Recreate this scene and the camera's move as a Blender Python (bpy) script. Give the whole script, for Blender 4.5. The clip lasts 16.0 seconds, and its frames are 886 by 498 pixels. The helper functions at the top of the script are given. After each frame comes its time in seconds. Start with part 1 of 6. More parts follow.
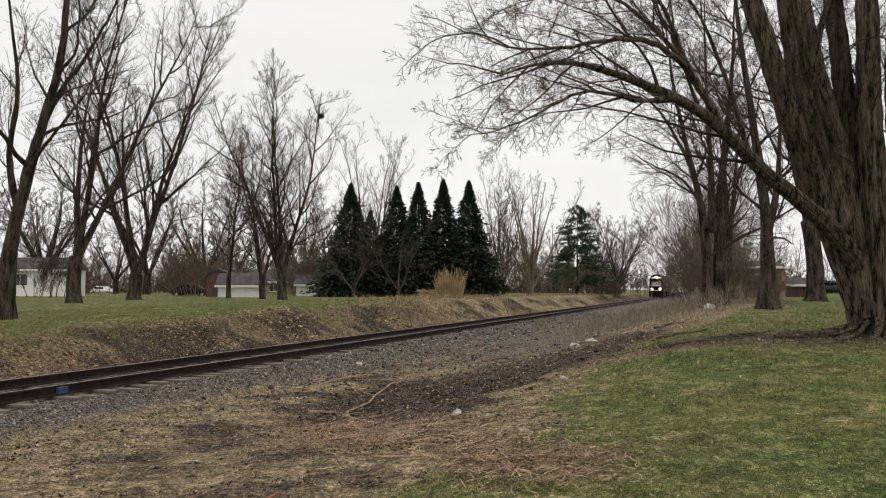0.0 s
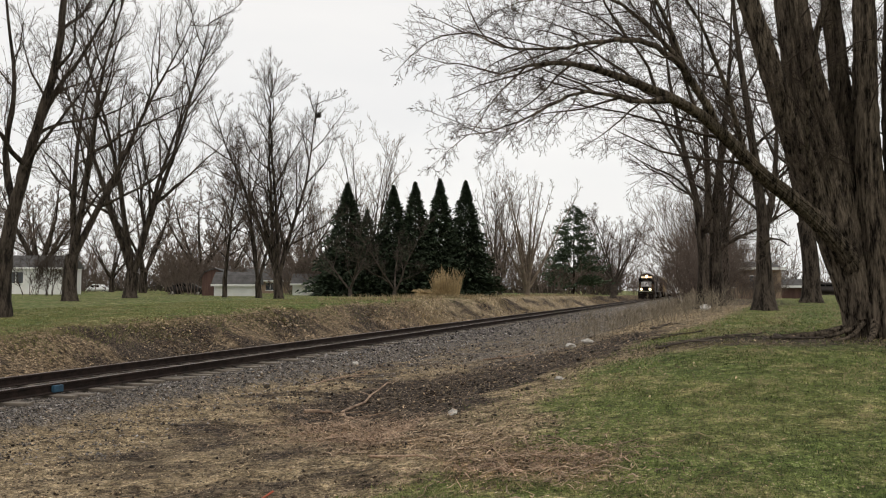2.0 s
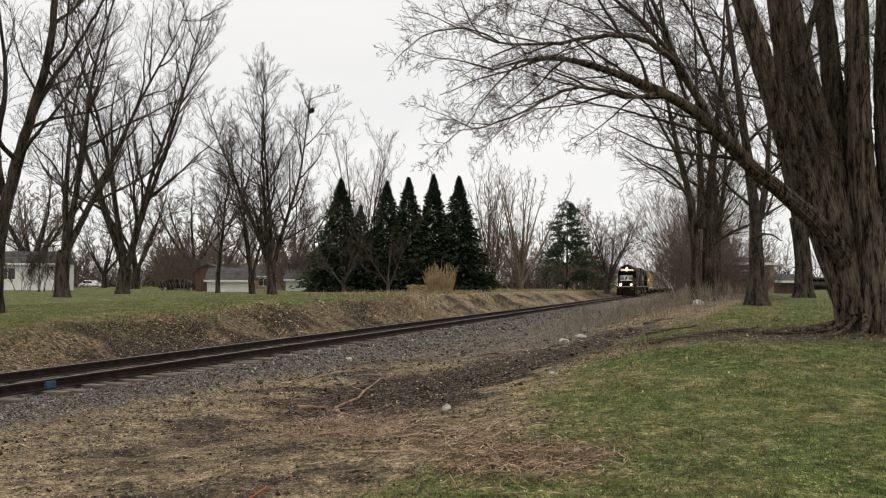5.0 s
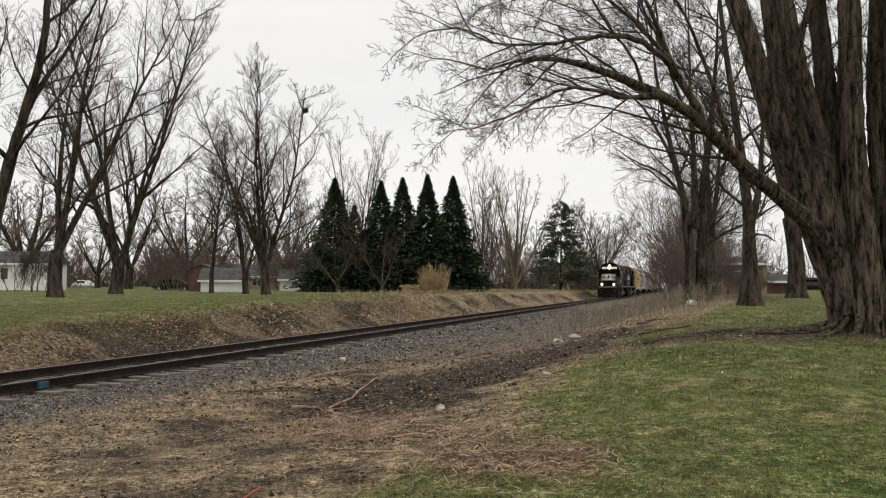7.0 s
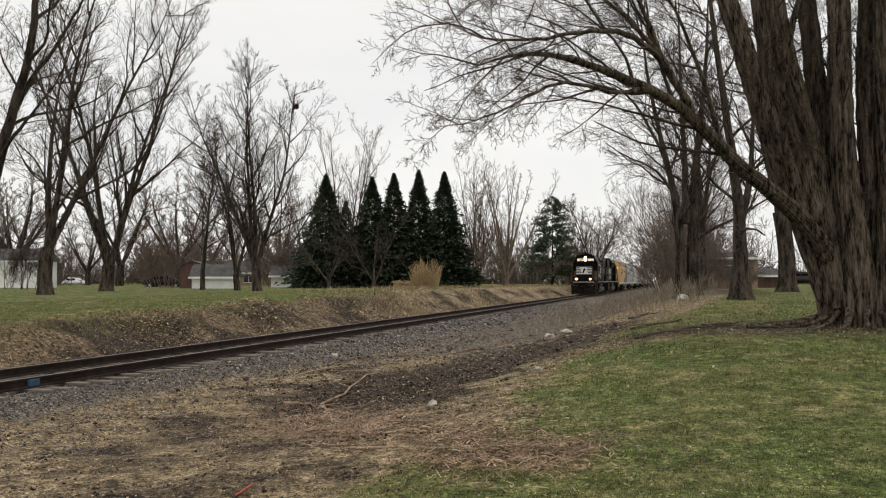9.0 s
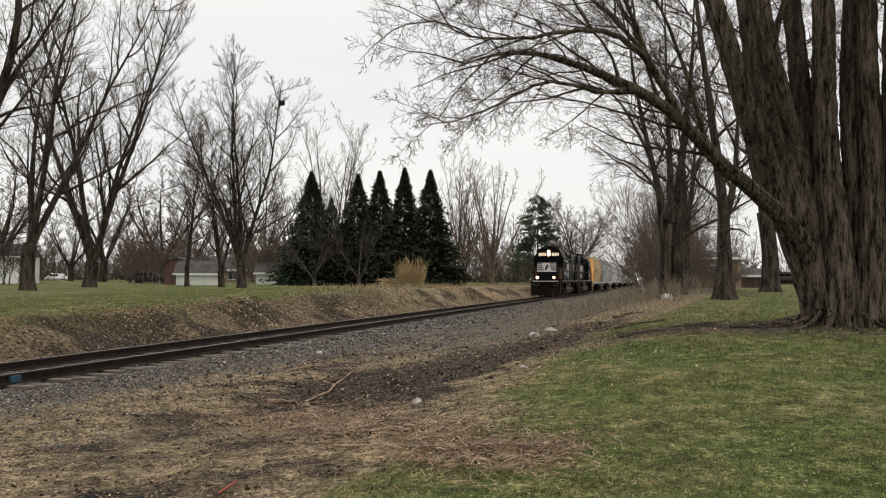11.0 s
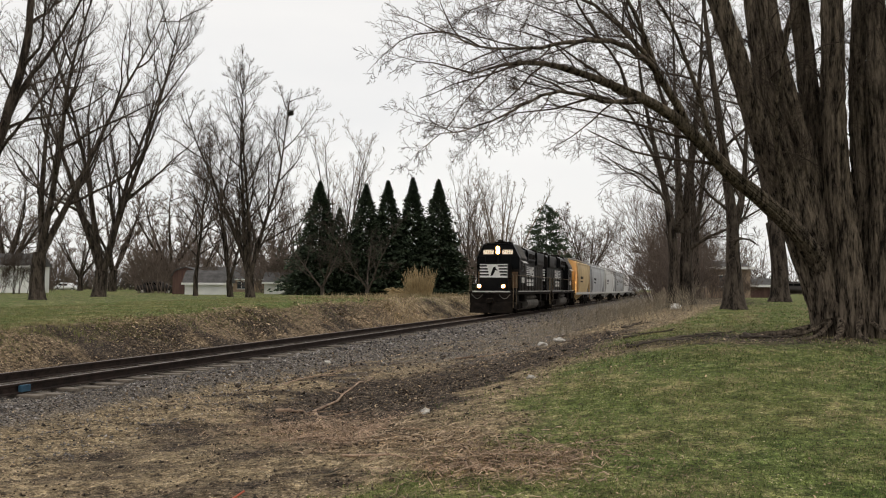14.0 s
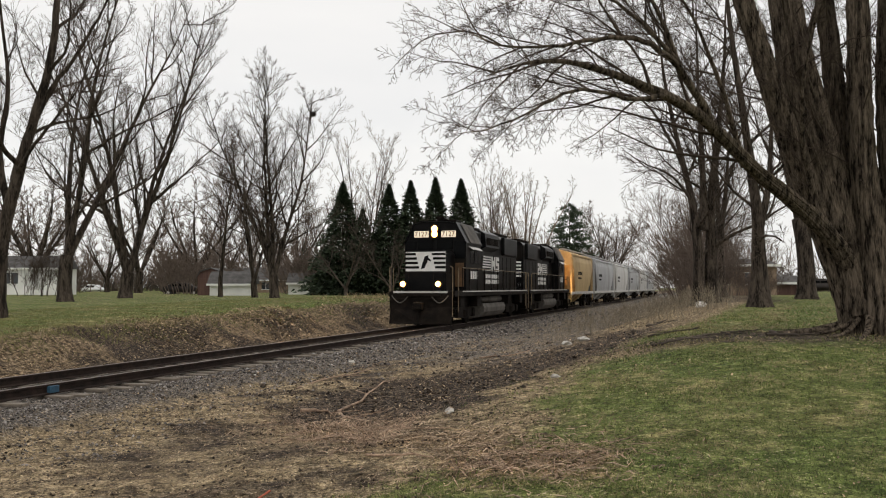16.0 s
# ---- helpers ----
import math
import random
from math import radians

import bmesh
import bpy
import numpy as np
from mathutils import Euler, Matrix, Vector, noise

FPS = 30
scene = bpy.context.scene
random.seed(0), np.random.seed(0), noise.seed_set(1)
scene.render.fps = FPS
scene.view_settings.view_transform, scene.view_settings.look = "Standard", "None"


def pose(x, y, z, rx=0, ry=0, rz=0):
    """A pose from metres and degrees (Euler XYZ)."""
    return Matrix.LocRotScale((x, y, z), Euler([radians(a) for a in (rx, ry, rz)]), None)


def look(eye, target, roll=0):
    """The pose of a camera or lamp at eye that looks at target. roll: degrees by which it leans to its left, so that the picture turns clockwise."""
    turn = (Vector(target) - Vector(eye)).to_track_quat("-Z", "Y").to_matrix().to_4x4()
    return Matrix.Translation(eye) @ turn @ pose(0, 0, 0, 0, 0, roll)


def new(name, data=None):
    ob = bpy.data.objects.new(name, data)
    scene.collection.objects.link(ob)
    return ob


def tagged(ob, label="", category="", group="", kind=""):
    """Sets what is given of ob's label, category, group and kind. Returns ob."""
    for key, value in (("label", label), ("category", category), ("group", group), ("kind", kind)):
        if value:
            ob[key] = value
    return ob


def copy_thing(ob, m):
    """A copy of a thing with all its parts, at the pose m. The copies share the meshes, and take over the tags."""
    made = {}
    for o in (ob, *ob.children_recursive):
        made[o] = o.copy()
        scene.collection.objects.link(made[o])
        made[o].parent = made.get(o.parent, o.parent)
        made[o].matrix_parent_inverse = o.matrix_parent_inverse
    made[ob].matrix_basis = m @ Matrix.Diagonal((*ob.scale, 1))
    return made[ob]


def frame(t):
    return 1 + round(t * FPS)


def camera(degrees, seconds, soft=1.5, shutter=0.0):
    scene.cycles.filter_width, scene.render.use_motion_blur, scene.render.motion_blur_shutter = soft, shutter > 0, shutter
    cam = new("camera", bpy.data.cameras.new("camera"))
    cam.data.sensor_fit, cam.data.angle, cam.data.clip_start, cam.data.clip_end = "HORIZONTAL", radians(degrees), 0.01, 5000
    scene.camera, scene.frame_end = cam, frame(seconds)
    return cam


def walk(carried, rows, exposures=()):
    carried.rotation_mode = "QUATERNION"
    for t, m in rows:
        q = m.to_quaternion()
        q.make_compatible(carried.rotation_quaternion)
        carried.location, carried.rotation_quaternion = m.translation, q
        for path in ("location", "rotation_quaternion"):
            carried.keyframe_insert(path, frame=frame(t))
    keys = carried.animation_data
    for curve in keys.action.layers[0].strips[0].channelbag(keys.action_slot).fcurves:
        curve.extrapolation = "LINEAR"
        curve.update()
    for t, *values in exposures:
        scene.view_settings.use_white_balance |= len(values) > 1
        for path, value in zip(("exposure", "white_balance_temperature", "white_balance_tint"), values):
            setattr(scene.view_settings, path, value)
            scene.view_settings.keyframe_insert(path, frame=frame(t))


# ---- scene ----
# Metres; rail top is z = 0, the track runs along y at x = TRACK_X, the train comes from +y.
TRACK_X = -11.67
EYE = (0.0, 0.0, 1.66)
cam = camera(52.2, 16.0, soft=1.1)
# seconds, turn to the left of the track's direction, tilt up, lean (degrees): a phone held by hand
HAND_HELD = [(0, 16.646, 2.553, 0.048), (0.5, 16.611, 2.489, 0.022), (1, 16.673, 2.686, -0.033), (1.5, 16.593, 2.669, 0.165),
             (2, 16.431, 2.540, 0.300), (2.5, 16.383, 2.394, 0.224), (3, 16.410, 2.368, 0.084), (3.5, 16.385, 2.315, 0.053),
             (4, 16.307, 2.237, 0.129), (6.5, 15.659, 2.321, 0.227), (7, 15.632, 2.267, 0.250), (7.5, 15.482, 2.194, 0.147),
             (8, 15.260, 2.234, 0.061), (8.5, 15.134, 2.180, 0.053), (9, 15.095, 1.989, -0.018), (11.5, 14.078, 1.845, 0.384),
             (12, 14.423, 1.732, 0.537), (12.5, 14.520, 1.986, 0.376), (13, 14.329, 2.537, 0.380), (13.5, 14.377, 2.747, 0.417),
             (14, 14.701, 2.480, 0.374), (14.5, 15.166, 2.324, 0.241), (15, 15.489, 2.338, 0.155), (15.5, 15.716, 2.399, 0.119),
             (16, 16.158, 2.441, 0.000)]
walk(cam, [(t, pose(*EYE, 90 + up, 0, left + 0.18) @ pose(0, 0, 0, 0, 0, lean)) for t, left, up, lean in HAND_HELD],
     exposures=[(0, 0.04, 7050, 10), (16, 0.04, 7050, 10)])

# ---- overcast sky ----
world = bpy.data.worlds.new("sky")
scene.world = world
world.use_nodes = True
wt = world.node_tree
wt.nodes.clear()
w_out = wt.nodes.new("ShaderNodeOutputWorld")
w_bg = wt.nodes.new("ShaderNodeBackground")
w_mix = wt.nodes.new("ShaderNodeMix")
w_mix.data_type = "RGBA"
w_mix.inputs[0].default_value = 0.93
w_sky = wt.nodes.new("ShaderNodeTexSky")
w_sky.sky_type = "NISHITA"
w_sky.sun_disc = False
w_sky.sun_elevation, w_sky.sun_rotation = radians(35), radians(160)
w_co = wt.nodes.new("ShaderNodeTexCoord")
w_map = wt.nodes.new("ShaderNodeMapping")
w_map.inputs["Scale"].default_value = (1.0, 1.0, 4.0)
w_no = wt.nodes.new("ShaderNodeTexNoise")
w_no.inputs["Scale"].default_value, w_no.inputs["Detail"].default_value = 2.2, 5.0
w_ramp = wt.nodes.new("ShaderNodeValToRGB")
w_ramp.color_ramp.elements[0].position, w_ramp.color_ramp.elements[0].color = 0.3, (8.3, 8.62, 9.2, 1)
w_ramp.color_ramp.elements[1].position, w_ramp.color_ramp.elements[1].color = 0.68, (9.35, 9.55, 9.95, 1)
wt.links.new(w_co.outputs["Generated"], w_map.inputs[0])
wt.links.new(w_map.outputs[0], w_no.inputs["Vector"])
wt.links.new(w_no.outputs[0], w_ramp.inputs[0])
wt.links.new(w_sky.outputs[0], w_mix.inputs[6])
wt.links.new(w_ramp.outputs[0], w_mix.inputs[7])
wt.links.new(w_mix.outputs[2], w_bg.inputs[0])
w_bg.inputs[1].default_value = 0.1
wt.links.new(w_bg.outputs[0], w_out.inputs[0])
sun = new("sun", bpy.data.lights.new("sun", "SUN"))
sun.data.energy, sun.data.angle, sun.data.color = 0.7, radians(25), (1.0, 0.96, 0.9)
sun.matrix_world = look((0, 0, 60), (-18, 22, 0))


# ---- materials ----
def mat(name, low, high, scale=4.0, rough=0.85, metal=0.0, bump=0.3, fine=40.0, coat=0.0, stretch=(1, 1, 1), depth=0.01, third=None, glow=0.0, spec=0.5, vary=0.0, tight=0.2):
    """A surface of two tones mixed by coarse and fine noise, with relief. third: a stain colour over part of it."""
    m = bpy.data.materials.new(name)
    m.use_nodes = True
    n, l = m.node_tree.nodes, m.node_tree.links
    b = n["Principled BSDF"]
    co = n.new("ShaderNodeTexCoord")
    mp = n.new("ShaderNodeMapping")
    mp.inputs["Scale"].default_value = stretch
    l.new(co.outputs["Object"], mp.inputs[0])
    big = n.new("ShaderNodeTexNoise")
    big.inputs["Scale"].default_value, big.inputs["Detail"].default_value = scale, 4.0
    small = n.new("ShaderNodeTexNoise")
    small.inputs["Scale"].default_value, small.inputs["Detail"].default_value = fine, 3.0
    l.new(mp.outputs[0], big.inputs["Vector"])
    l.new(mp.outputs[0], small.inputs["Vector"])
    mid = n.new("ShaderNodeMath")
    mid.operation = "MULTIPLY_ADD"
    l.new(small.outputs[0], mid.inputs[0])
    mid.inputs[1].default_value = 0.55
    half = n.new("ShaderNodeMath")
    half.operation = "MULTIPLY_ADD"
    l.new(big.outputs[0], half.inputs[0])
    half.inputs[1].default_value, half.inputs[2].default_value = 0.9, -0.225
    l.new(half.outputs[0], mid.inputs[2])
    ramp = n.new("ShaderNodeValToRGB")
    ramp.color_ramp.elements[0].position, ramp.color_ramp.elements[0].color = 0.5 - tight, (*low, 1)
    ramp.color_ramp.elements[1].position, ramp.color_ramp.elements[1].color = 0.5 + tight, (*high, 1)
    l.new(mid.outputs[0], ramp.inputs[0])
    colour = ramp.outputs[0]
    if third:
        st = n.new("ShaderNodeTexNoise")
        st.inputs["Scale"].default_value, st.inputs["Detail"].default_value = scale * 0.6, 6.0
        l.new(mp.outputs[0], st.inputs["Vector"])
        sr = n.new("ShaderNodeMapRange")
        sr.inputs[1].default_value, sr.inputs[2].default_value = 0.52, 0.66
        l.new(st.outputs[0], sr.inputs[0])
        mx = n.new("ShaderNodeMix")
        mx.data_type = "RGBA"
        l.new(sr.outputs[0], mx.inputs[0])
        l.new(colour, mx.inputs[6])
        mx.inputs[7].default_value = (*third, 1)
        colour = mx.outputs[2]
    if vary:
        oi = n.new("ShaderNodeNewGeometry")
        vr = n.new("ShaderNodeMapRange")
        vr.inputs[3].default_value, vr.inputs[4].default_value = 1 - vary, 1 + vary
        l.new(oi.outputs["Random Per Island"], vr.inputs[0])
        hv = n.new("ShaderNodeHueSaturation")
        l.new(vr.outputs[0], hv.inputs["Value"])
        l.new(colour, hv.inputs["Color"])
        colour = hv.outputs[0]
    l.new(colour, b.inputs["Base Color"])
    b.inputs["Roughness"].default_value, b.inputs["Metallic"].default_value = rough, metal
    b.inputs["Coat Weight"].default_value = coat
    b.inputs["Specular IOR Level"].default_value = spec
    if bump:
        bp = n.new("ShaderNodeBump")
        bp.inputs["Strength"].default_value, bp.inputs["Distance"].default_value = bump, depth
        l.new(mid.outputs[0], bp.inputs["Height"])
        l.new(bp.outputs[0], b.inputs["Normal"])
    if glow:
        l.new(colour, b.inputs["Emission Color"])
        b.inputs["Emission Strength"].default_value = glow
    return m


BARK = mat("bark", (0.01, 0.0075, 0.0055), (0.165, 0.132, 0.1), 12.0, 0.95, bump=1.0, fine=44.0, stretch=(1, 1, 0.16), depth=0.07, spec=0.1, tight=0.15)
BARK_DARK = mat("bark_grey_brown", (0.014, 0.011, 0.009), (0.085, 0.068, 0.054), 6.0, 0.95, bump=0.9, fine=28.0, stretch=(1, 1, 0.22), depth=0.05, spec=0.12, tight=0.13)
TWIG = mat("twig_bark", (0.032, 0.024, 0.019), (0.095, 0.073, 0.058), 2.0, 0.95, bump=0, spec=0.1)
TWIG_RED = mat("reddish_twig_bark", (0.085, 0.065, 0.055), (0.2, 0.157, 0.13), 2.0, 0.95, bump=0, spec=0.1)
TWIG_PALE = mat("pale_twig_bark", (0.11, 0.085, 0.065), (0.23, 0.185, 0.145), 2.0, 0.95, bump=0, spec=0.1)
TWIG_GREY = mat("grey_twig_bark", (0.045, 0.037, 0.031), (0.115, 0.095, 0.08), 2.0, 0.95, bump=0, spec=0.1)
NEEDLE = mat("fir_needles", (0.014, 0.023, 0.014), (0.06, 0.08, 0.048), 2.0, 0.85, bump=0, fine=9.0, spec=0.15, vary=0.5)
PINE_NEEDLE = mat("pine_needles", (0.032, 0.056, 0.034), (0.1, 0.13, 0.078), 2.0, 0.8, bump=0, fine=9.0, spec=0.25)
REED = mat("dry_reed", (0.33, 0.23, 0.11), (0.55, 0.42, 0.24), 3.0, 0.85, bump=0, vary=0.25)
STRAW = mat("dry_weed", (0.17, 0.125, 0.07), (0.46, 0.36, 0.215), 3.0, 0.9, bump=0, vary=0.3)
GRASS = mat("grass_blade", (0.045, 0.072, 0.016), (0.19, 0.225, 0.072), 0.5, 0.8, bump=0, fine=3.0, vary=0.85, third=(0.22, 0.19, 0.085), spec=0.15)
LEAF = mat("dead_leaf", (0.1, 0.065, 0.035), (0.52, 0.39, 0.25), 3.0, 0.9, bump=0, vary=0.65)
WOOD_CHIP = mat("broken_stick", (0.1, 0.06, 0.038), (0.46, 0.32, 0.22), 3.0, 0.9, bump=0.2, vary=0.45)
STONE = mat("ballast_stone", (0.028, 0.024, 0.022), (0.2, 0.178, 0.165), 11.0, 0.9, bump=0.3, fine=30.0, vary=0.95, third=(0.3, 0.28, 0.265))
PALE_STONE = mat("pale_stone", (0.3, 0.28, 0.25), (0.68, 0.65, 0.6), 5.0, 0.9, bump=0.4, fine=30.0)
RAIL = mat("rusty_rail", (0.01, 0.0068, 0.0055), (0.036, 0.023, 0.018), 5.0, 0.8, 0.1, bump=0.3, fine=60.0, spec=0.2)
RAIL_TOP = mat("worn_rail_head", (0.16, 0.12, 0.11), (0.34, 0.29, 0.27), 5.0, 0.45, 0.8, bump=0.05, fine=60.0, stretch=(1, 0.05, 1))
TIE = mat("weathered_tie", (0.05, 0.04, 0.032), (0.22, 0.185, 0.15), 4.0, 0.95, bump=0.6, fine=25.0, stretch=(0.3, 2, 2))
BLACK = mat("black_loco_paint", (0.003, 0.003, 0.0035), (0.008, 0.0078, 0.008), 1.5, 0.34, bump=0.05, fine=14.0, third=(0.012, 0.01, 0.0085), spec=0.07)
GRIME = mat("grimy_underframe", (0.0035, 0.003, 0.0025), (0.017, 0.0125, 0.0095), 4.0, 0.85, 0.0, bump=0.3, fine=30.0, spec=0.12)
# grey of the dusty tanks; also lays painted sky light on the black roofs
TANK_AND_SHEEN = mat("dusty_tank_and_roof_sheen", (0.05, 0.045, 0.04), (0.14, 0.128, 0.115), 2.0, 0.75, bump=0.2, fine=20.0, stretch=(1, 1, 0.4), spec=0.2)
WHITE = mat("white_paint", (0.6, 0.6, 0.58), (0.8, 0.79, 0.77), 2.0, 0.5, bump=0.05)
SILVER = mat("silver_sill_paint", (0.35, 0.34, 0.32), (0.6, 0.59, 0.56), 3.0, 0.5, bump=0.1)
RAIL_YELLOW = mat("handrail_paint", (0.1, 0.075, 0.045), (0.24, 0.18, 0.11), 5.0, 0.6, bump=0)
RUST_ORANGE = mat("orange_brown_panel", (0.05, 0.026, 0.01), (0.13, 0.066, 0.024), 4.0, 0.7, bump=0.1)
GLASS_DARK = mat("dark_cab_glass", (0.002, 0.0022, 0.0025), (0.004, 0.0045, 0.005), 1.0, 0.25, bump=0, spec=0.06)
LAMP = mat("lit_headlight", (1.0, 0.56, 0.22), (1.0, 0.62, 0.28), 1.0, 0.3, bump=0, glow=400.0)
# emits orange for the halo round each lens; no lamp of its own
LAMP_HALO = mat("lamp_halo_glow", (1.0, 0.36, 0.08), (1.0, 0.44, 0.12), 1.0, 0.3, bump=0, glow=2.2)
BOARD = mat("lit_number_board", (0.8, 0.66, 0.5), (0.95, 0.8, 0.64), 1.0, 0.4, bump=0, glow=0.55)
HOPPER_YELLOW = mat("yellow_hopper_paint", (0.42, 0.29, 0.13), (0.6, 0.45, 0.23), 0.7, 0.6, bump=0.1, fine=9.0, stretch=(1, 1, 0.4), third=(0.34, 0.22, 0.1))
HOPPER_GREY = mat("grey_hopper_paint", (0.3, 0.31, 0.32), (0.46, 0.47, 0.48), 0.7, 0.6, bump=0.1, fine=9.0, stretch=(1, 1, 0.3), third=(0.26, 0.26, 0.255))
HOPPER_PALE = mat("pale_hopper_paint", (0.46, 0.46, 0.45), (0.63, 0.63, 0.61), 0.7, 0.6, bump=0.1, fine=9.0, stretch=(1, 1, 0.3), third=(0.38, 0.36, 0.33))
SIDING = mat("white_siding", (0.66, 0.66, 0.64), (0.8, 0.8, 0.78), 1.0, 0.6, bump=0.1)
ROOF = mat("grey_shingle", (0.04, 0.038, 0.037), (0.095, 0.09, 0.088), 2.0, 0.9, bump=0.5, fine=14.0)
BROWN_WALL = mat("brown_barn_wall", (0.06, 0.03, 0.025), (0.12, 0.065, 0.05), 2.0, 0.85, bump=0.3, stretch=(3, 3, 0.3))
TAN_WALL = mat("tan_house_wall", (0.2, 0.14, 0.1), (0.34, 0.25, 0.18), 2.0, 0.85, bump=0.3)
WINDOW = mat("house_window_glass", (0.03, 0.035, 0.04), (0.07, 0.08, 0.09), 1.0, 0.1, bump=0)
CAR_WHITE = mat("white_car_paint", (0.68, 0.69, 0.7), (0.78, 0.79, 0.8), 1.0, 0.3, bump=0, coat=0.6)
CAR_DARK = mat("dark_car_paint", (0.014, 0.011, 0.01), (0.035, 0.028, 0.026), 1.0, 0.5, bump=0, spec=0.2)
RUBBER = mat("tyre_rubber", (0.012, 0.012, 0.012), (0.03, 0.03, 0.03), 4.0, 0.9, bump=0.1)
BLUE = mat("blue_marker_paint", (0.01, 0.04, 0.075), (0.022, 0.085, 0.14), 4.0, 0.7, bump=0.1)
NEST = mat("nest_twigs", (0.02, 0.015, 0.012), (0.05, 0.04, 0.03), 5.0, 0.95, bump=0)
RED = mat("red_plastic", (0.3, 0.06, 0.03), (0.42, 0.1, 0.05), 3.0, 0.6, bump=0)


def ground_material():
    m = bpy.data.materials.new("ground_cover")
    m.use_nodes = True
    n, l = m.node_tree.nodes, m.node_tree.links
    b = n["Principled BSDF"]
    co = n.new("ShaderNodeTexCoord")

    def tex(scale, detail=5.0, stretch=None):
        t = n.new("ShaderNodeTexNoise")
        t.inputs["Scale"].default_value, t.inputs["Detail"].default_value = scale, detail
        src = co.outputs["Object"]
        if stretch:
            mp = n.new("ShaderNodeMapping")
            mp.inputs["Scale"].default_value = stretch
            l.new(src, mp.inputs[0])
            src = mp.outputs[0]
        l.new(src, t.inputs["Vector"])
        return t.outputs[0]

    def ramp(v, stops):
        r = n.new("ShaderNodeValToRGB")
        while len(r.color_ramp.elements) < len(stops):
            r.color_ramp.elements.new(0.5)
        for e, (p, c) in zip(r.color_ramp.elements, stops):
            e.position, e.color = p, (*c, 1)
        l.new(v, r.inputs[0])
        return r.outputs[0]

    def mix(f, a, c):
        x = n.new("ShaderNodeMix")
        x.data_type = "RGBA"
        l.new(f, x.inputs[0])
        l.new(a, x.inputs[6])
        l.new(c, x.inputs[7])
        return x.outputs[2]

    def add(a, k, c, off):
        x = n.new("ShaderNodeMath")
        x.operation = "MULTIPLY_ADD"
        l.new(a, x.inputs[0])
        x.inputs[1].default_value = k
        if c is None:
            x.inputs[2].default_value = off
            return x.outputs[0]
        l.new(c, x.inputs[2])
        if not off:
            return x.outputs[0]
        y = n.new("ShaderNodeMath")
        l.new(x.outputs[0], y.inputs[0])
        y.inputs[1].default_value = off
        return y.outputs[0]

    def edge(name, ragged, width=0.12, scale=0.9):
        a = n.new("ShaderNodeAttribute")
        a.attribute_name = name
        t = add(tex(scale, 7.0), ragged, a.outputs["Fac"], -ragged * 0.5)
        r = n.new("ShaderNodeMapRange")
        r.inputs[1].default_value, r.inputs[2].default_value = 0.5 - width, 0.5 + width
        l.new(t, r.inputs[0])
        return r.outputs[0]

    fine, mid, big = tex(38.0, 3.0), tex(6.0, 6.0), tex(0.55, 6.0)
    dirt = mix(big, ramp(mid, [(0.37, (0.042, 0.029, 0.018)), (0.5, (0.235, 0.174, 0.1)), (0.64, (0.35, 0.272, 0.172))]),
               ramp(fine, [(0.38, (0.06, 0.041, 0.024)), (0.5, (0.27, 0.205, 0.12)), (0.62, (0.37, 0.295, 0.19))]))
    grass = mix(ramp(big, [(0.38, (0, 0, 0)), (0.62, (1, 1, 1))]), ramp(mid, [(0.36, (0.043, 0.066, 0.016)), (0.64, (0.14, 0.18, 0.052))]),
                ramp(tex(3.0, 8.0), [(0.34, (0.08, 0.085, 0.026)), (0.5, (0.135, 0.148, 0.05)), (0.66, (0.3, 0.25, 0.12))]))
    gravel = mix(mid, ramp(tex(26.0, 2.0), [(0.36, (0.022, 0.018, 0.016)), (0.5, (0.1, 0.087, 0.075)), (0.64, (0.3, 0.27, 0.24))]),
                 ramp(fine, [(0.38, (0.045, 0.037, 0.03)), (0.62, (0.19, 0.165, 0.14))]))
    litter = mix(big, ramp(tex(14.0, 6.0), [(0.36, (0.042, 0.03, 0.019)), (0.5, (0.165, 0.108, 0.064)), (0.62, (0.45, 0.305, 0.185))]),
                 ramp(mid, [(0.38, (0.04, 0.028, 0.017)), (0.5, (0.15, 0.098, 0.055)), (0.64, (0.33, 0.215, 0.12))]))
    mud = ramp(tex(12.0, 7.0, (1, 1.8, 1)), [(0.38, (0.008, 0.0056, 0.004)), (0.52, (0.045, 0.032, 0.023)), (0.64, (0.12, 0.09, 0.066))])
    sand = ramp(tex(4.0, 8.0), [(0.36, (0.1, 0.075, 0.045)), (0.5, (0.26, 0.2, 0.125)), (0.64, (0.4, 0.32, 0.21))])
    c = mix(edge("lawn", 0.9), dirt, grass)
    soil = ramp(tex(9.0, 8.0), [(0.36, (0.03, 0.022, 0.014)), (0.5, (0.14, 0.1, 0.062)), (0.64, (0.27, 0.2, 0.125))])
    c = mix(edge("bank", 0.7), c, soil)
    c = mix(edge("sand", 0.8), c, sand)
    c = mix(edge("litter", 1.0, 0.2, 1.7), c, litter)
    c = mix(edge("mud", 1.2, 0.22, 2.4), c, mud)
    c = mix(edge("gravel", 1.2, 0.22, 1.9), c, gravel)
    chips = ramp(tex(48.0, 1.0), [(0.66, (0, 0, 0)), (0.7, (1, 1, 1))])
    c = mix(chips, c, ramp(mid, [(0.4, (0.24, 0.15, 0.085)), (0.6, (0.5, 0.41, 0.3))]))
    grit = n.new("ShaderNodeHueSaturation")
    spread_value = n.new("ShaderNodeMapRange")
    spread_value.inputs[1].default_value, spread_value.inputs[2].default_value = 0.36, 0.64
    spread_value.inputs[3].default_value, spread_value.inputs[4].default_value = 0.1, 2.2
    l.new(add(tex(75.0, 2.0), 0.5, add(tex(21.0, 4.0), 0.5, None, 0), 0), spread_value.inputs[0])
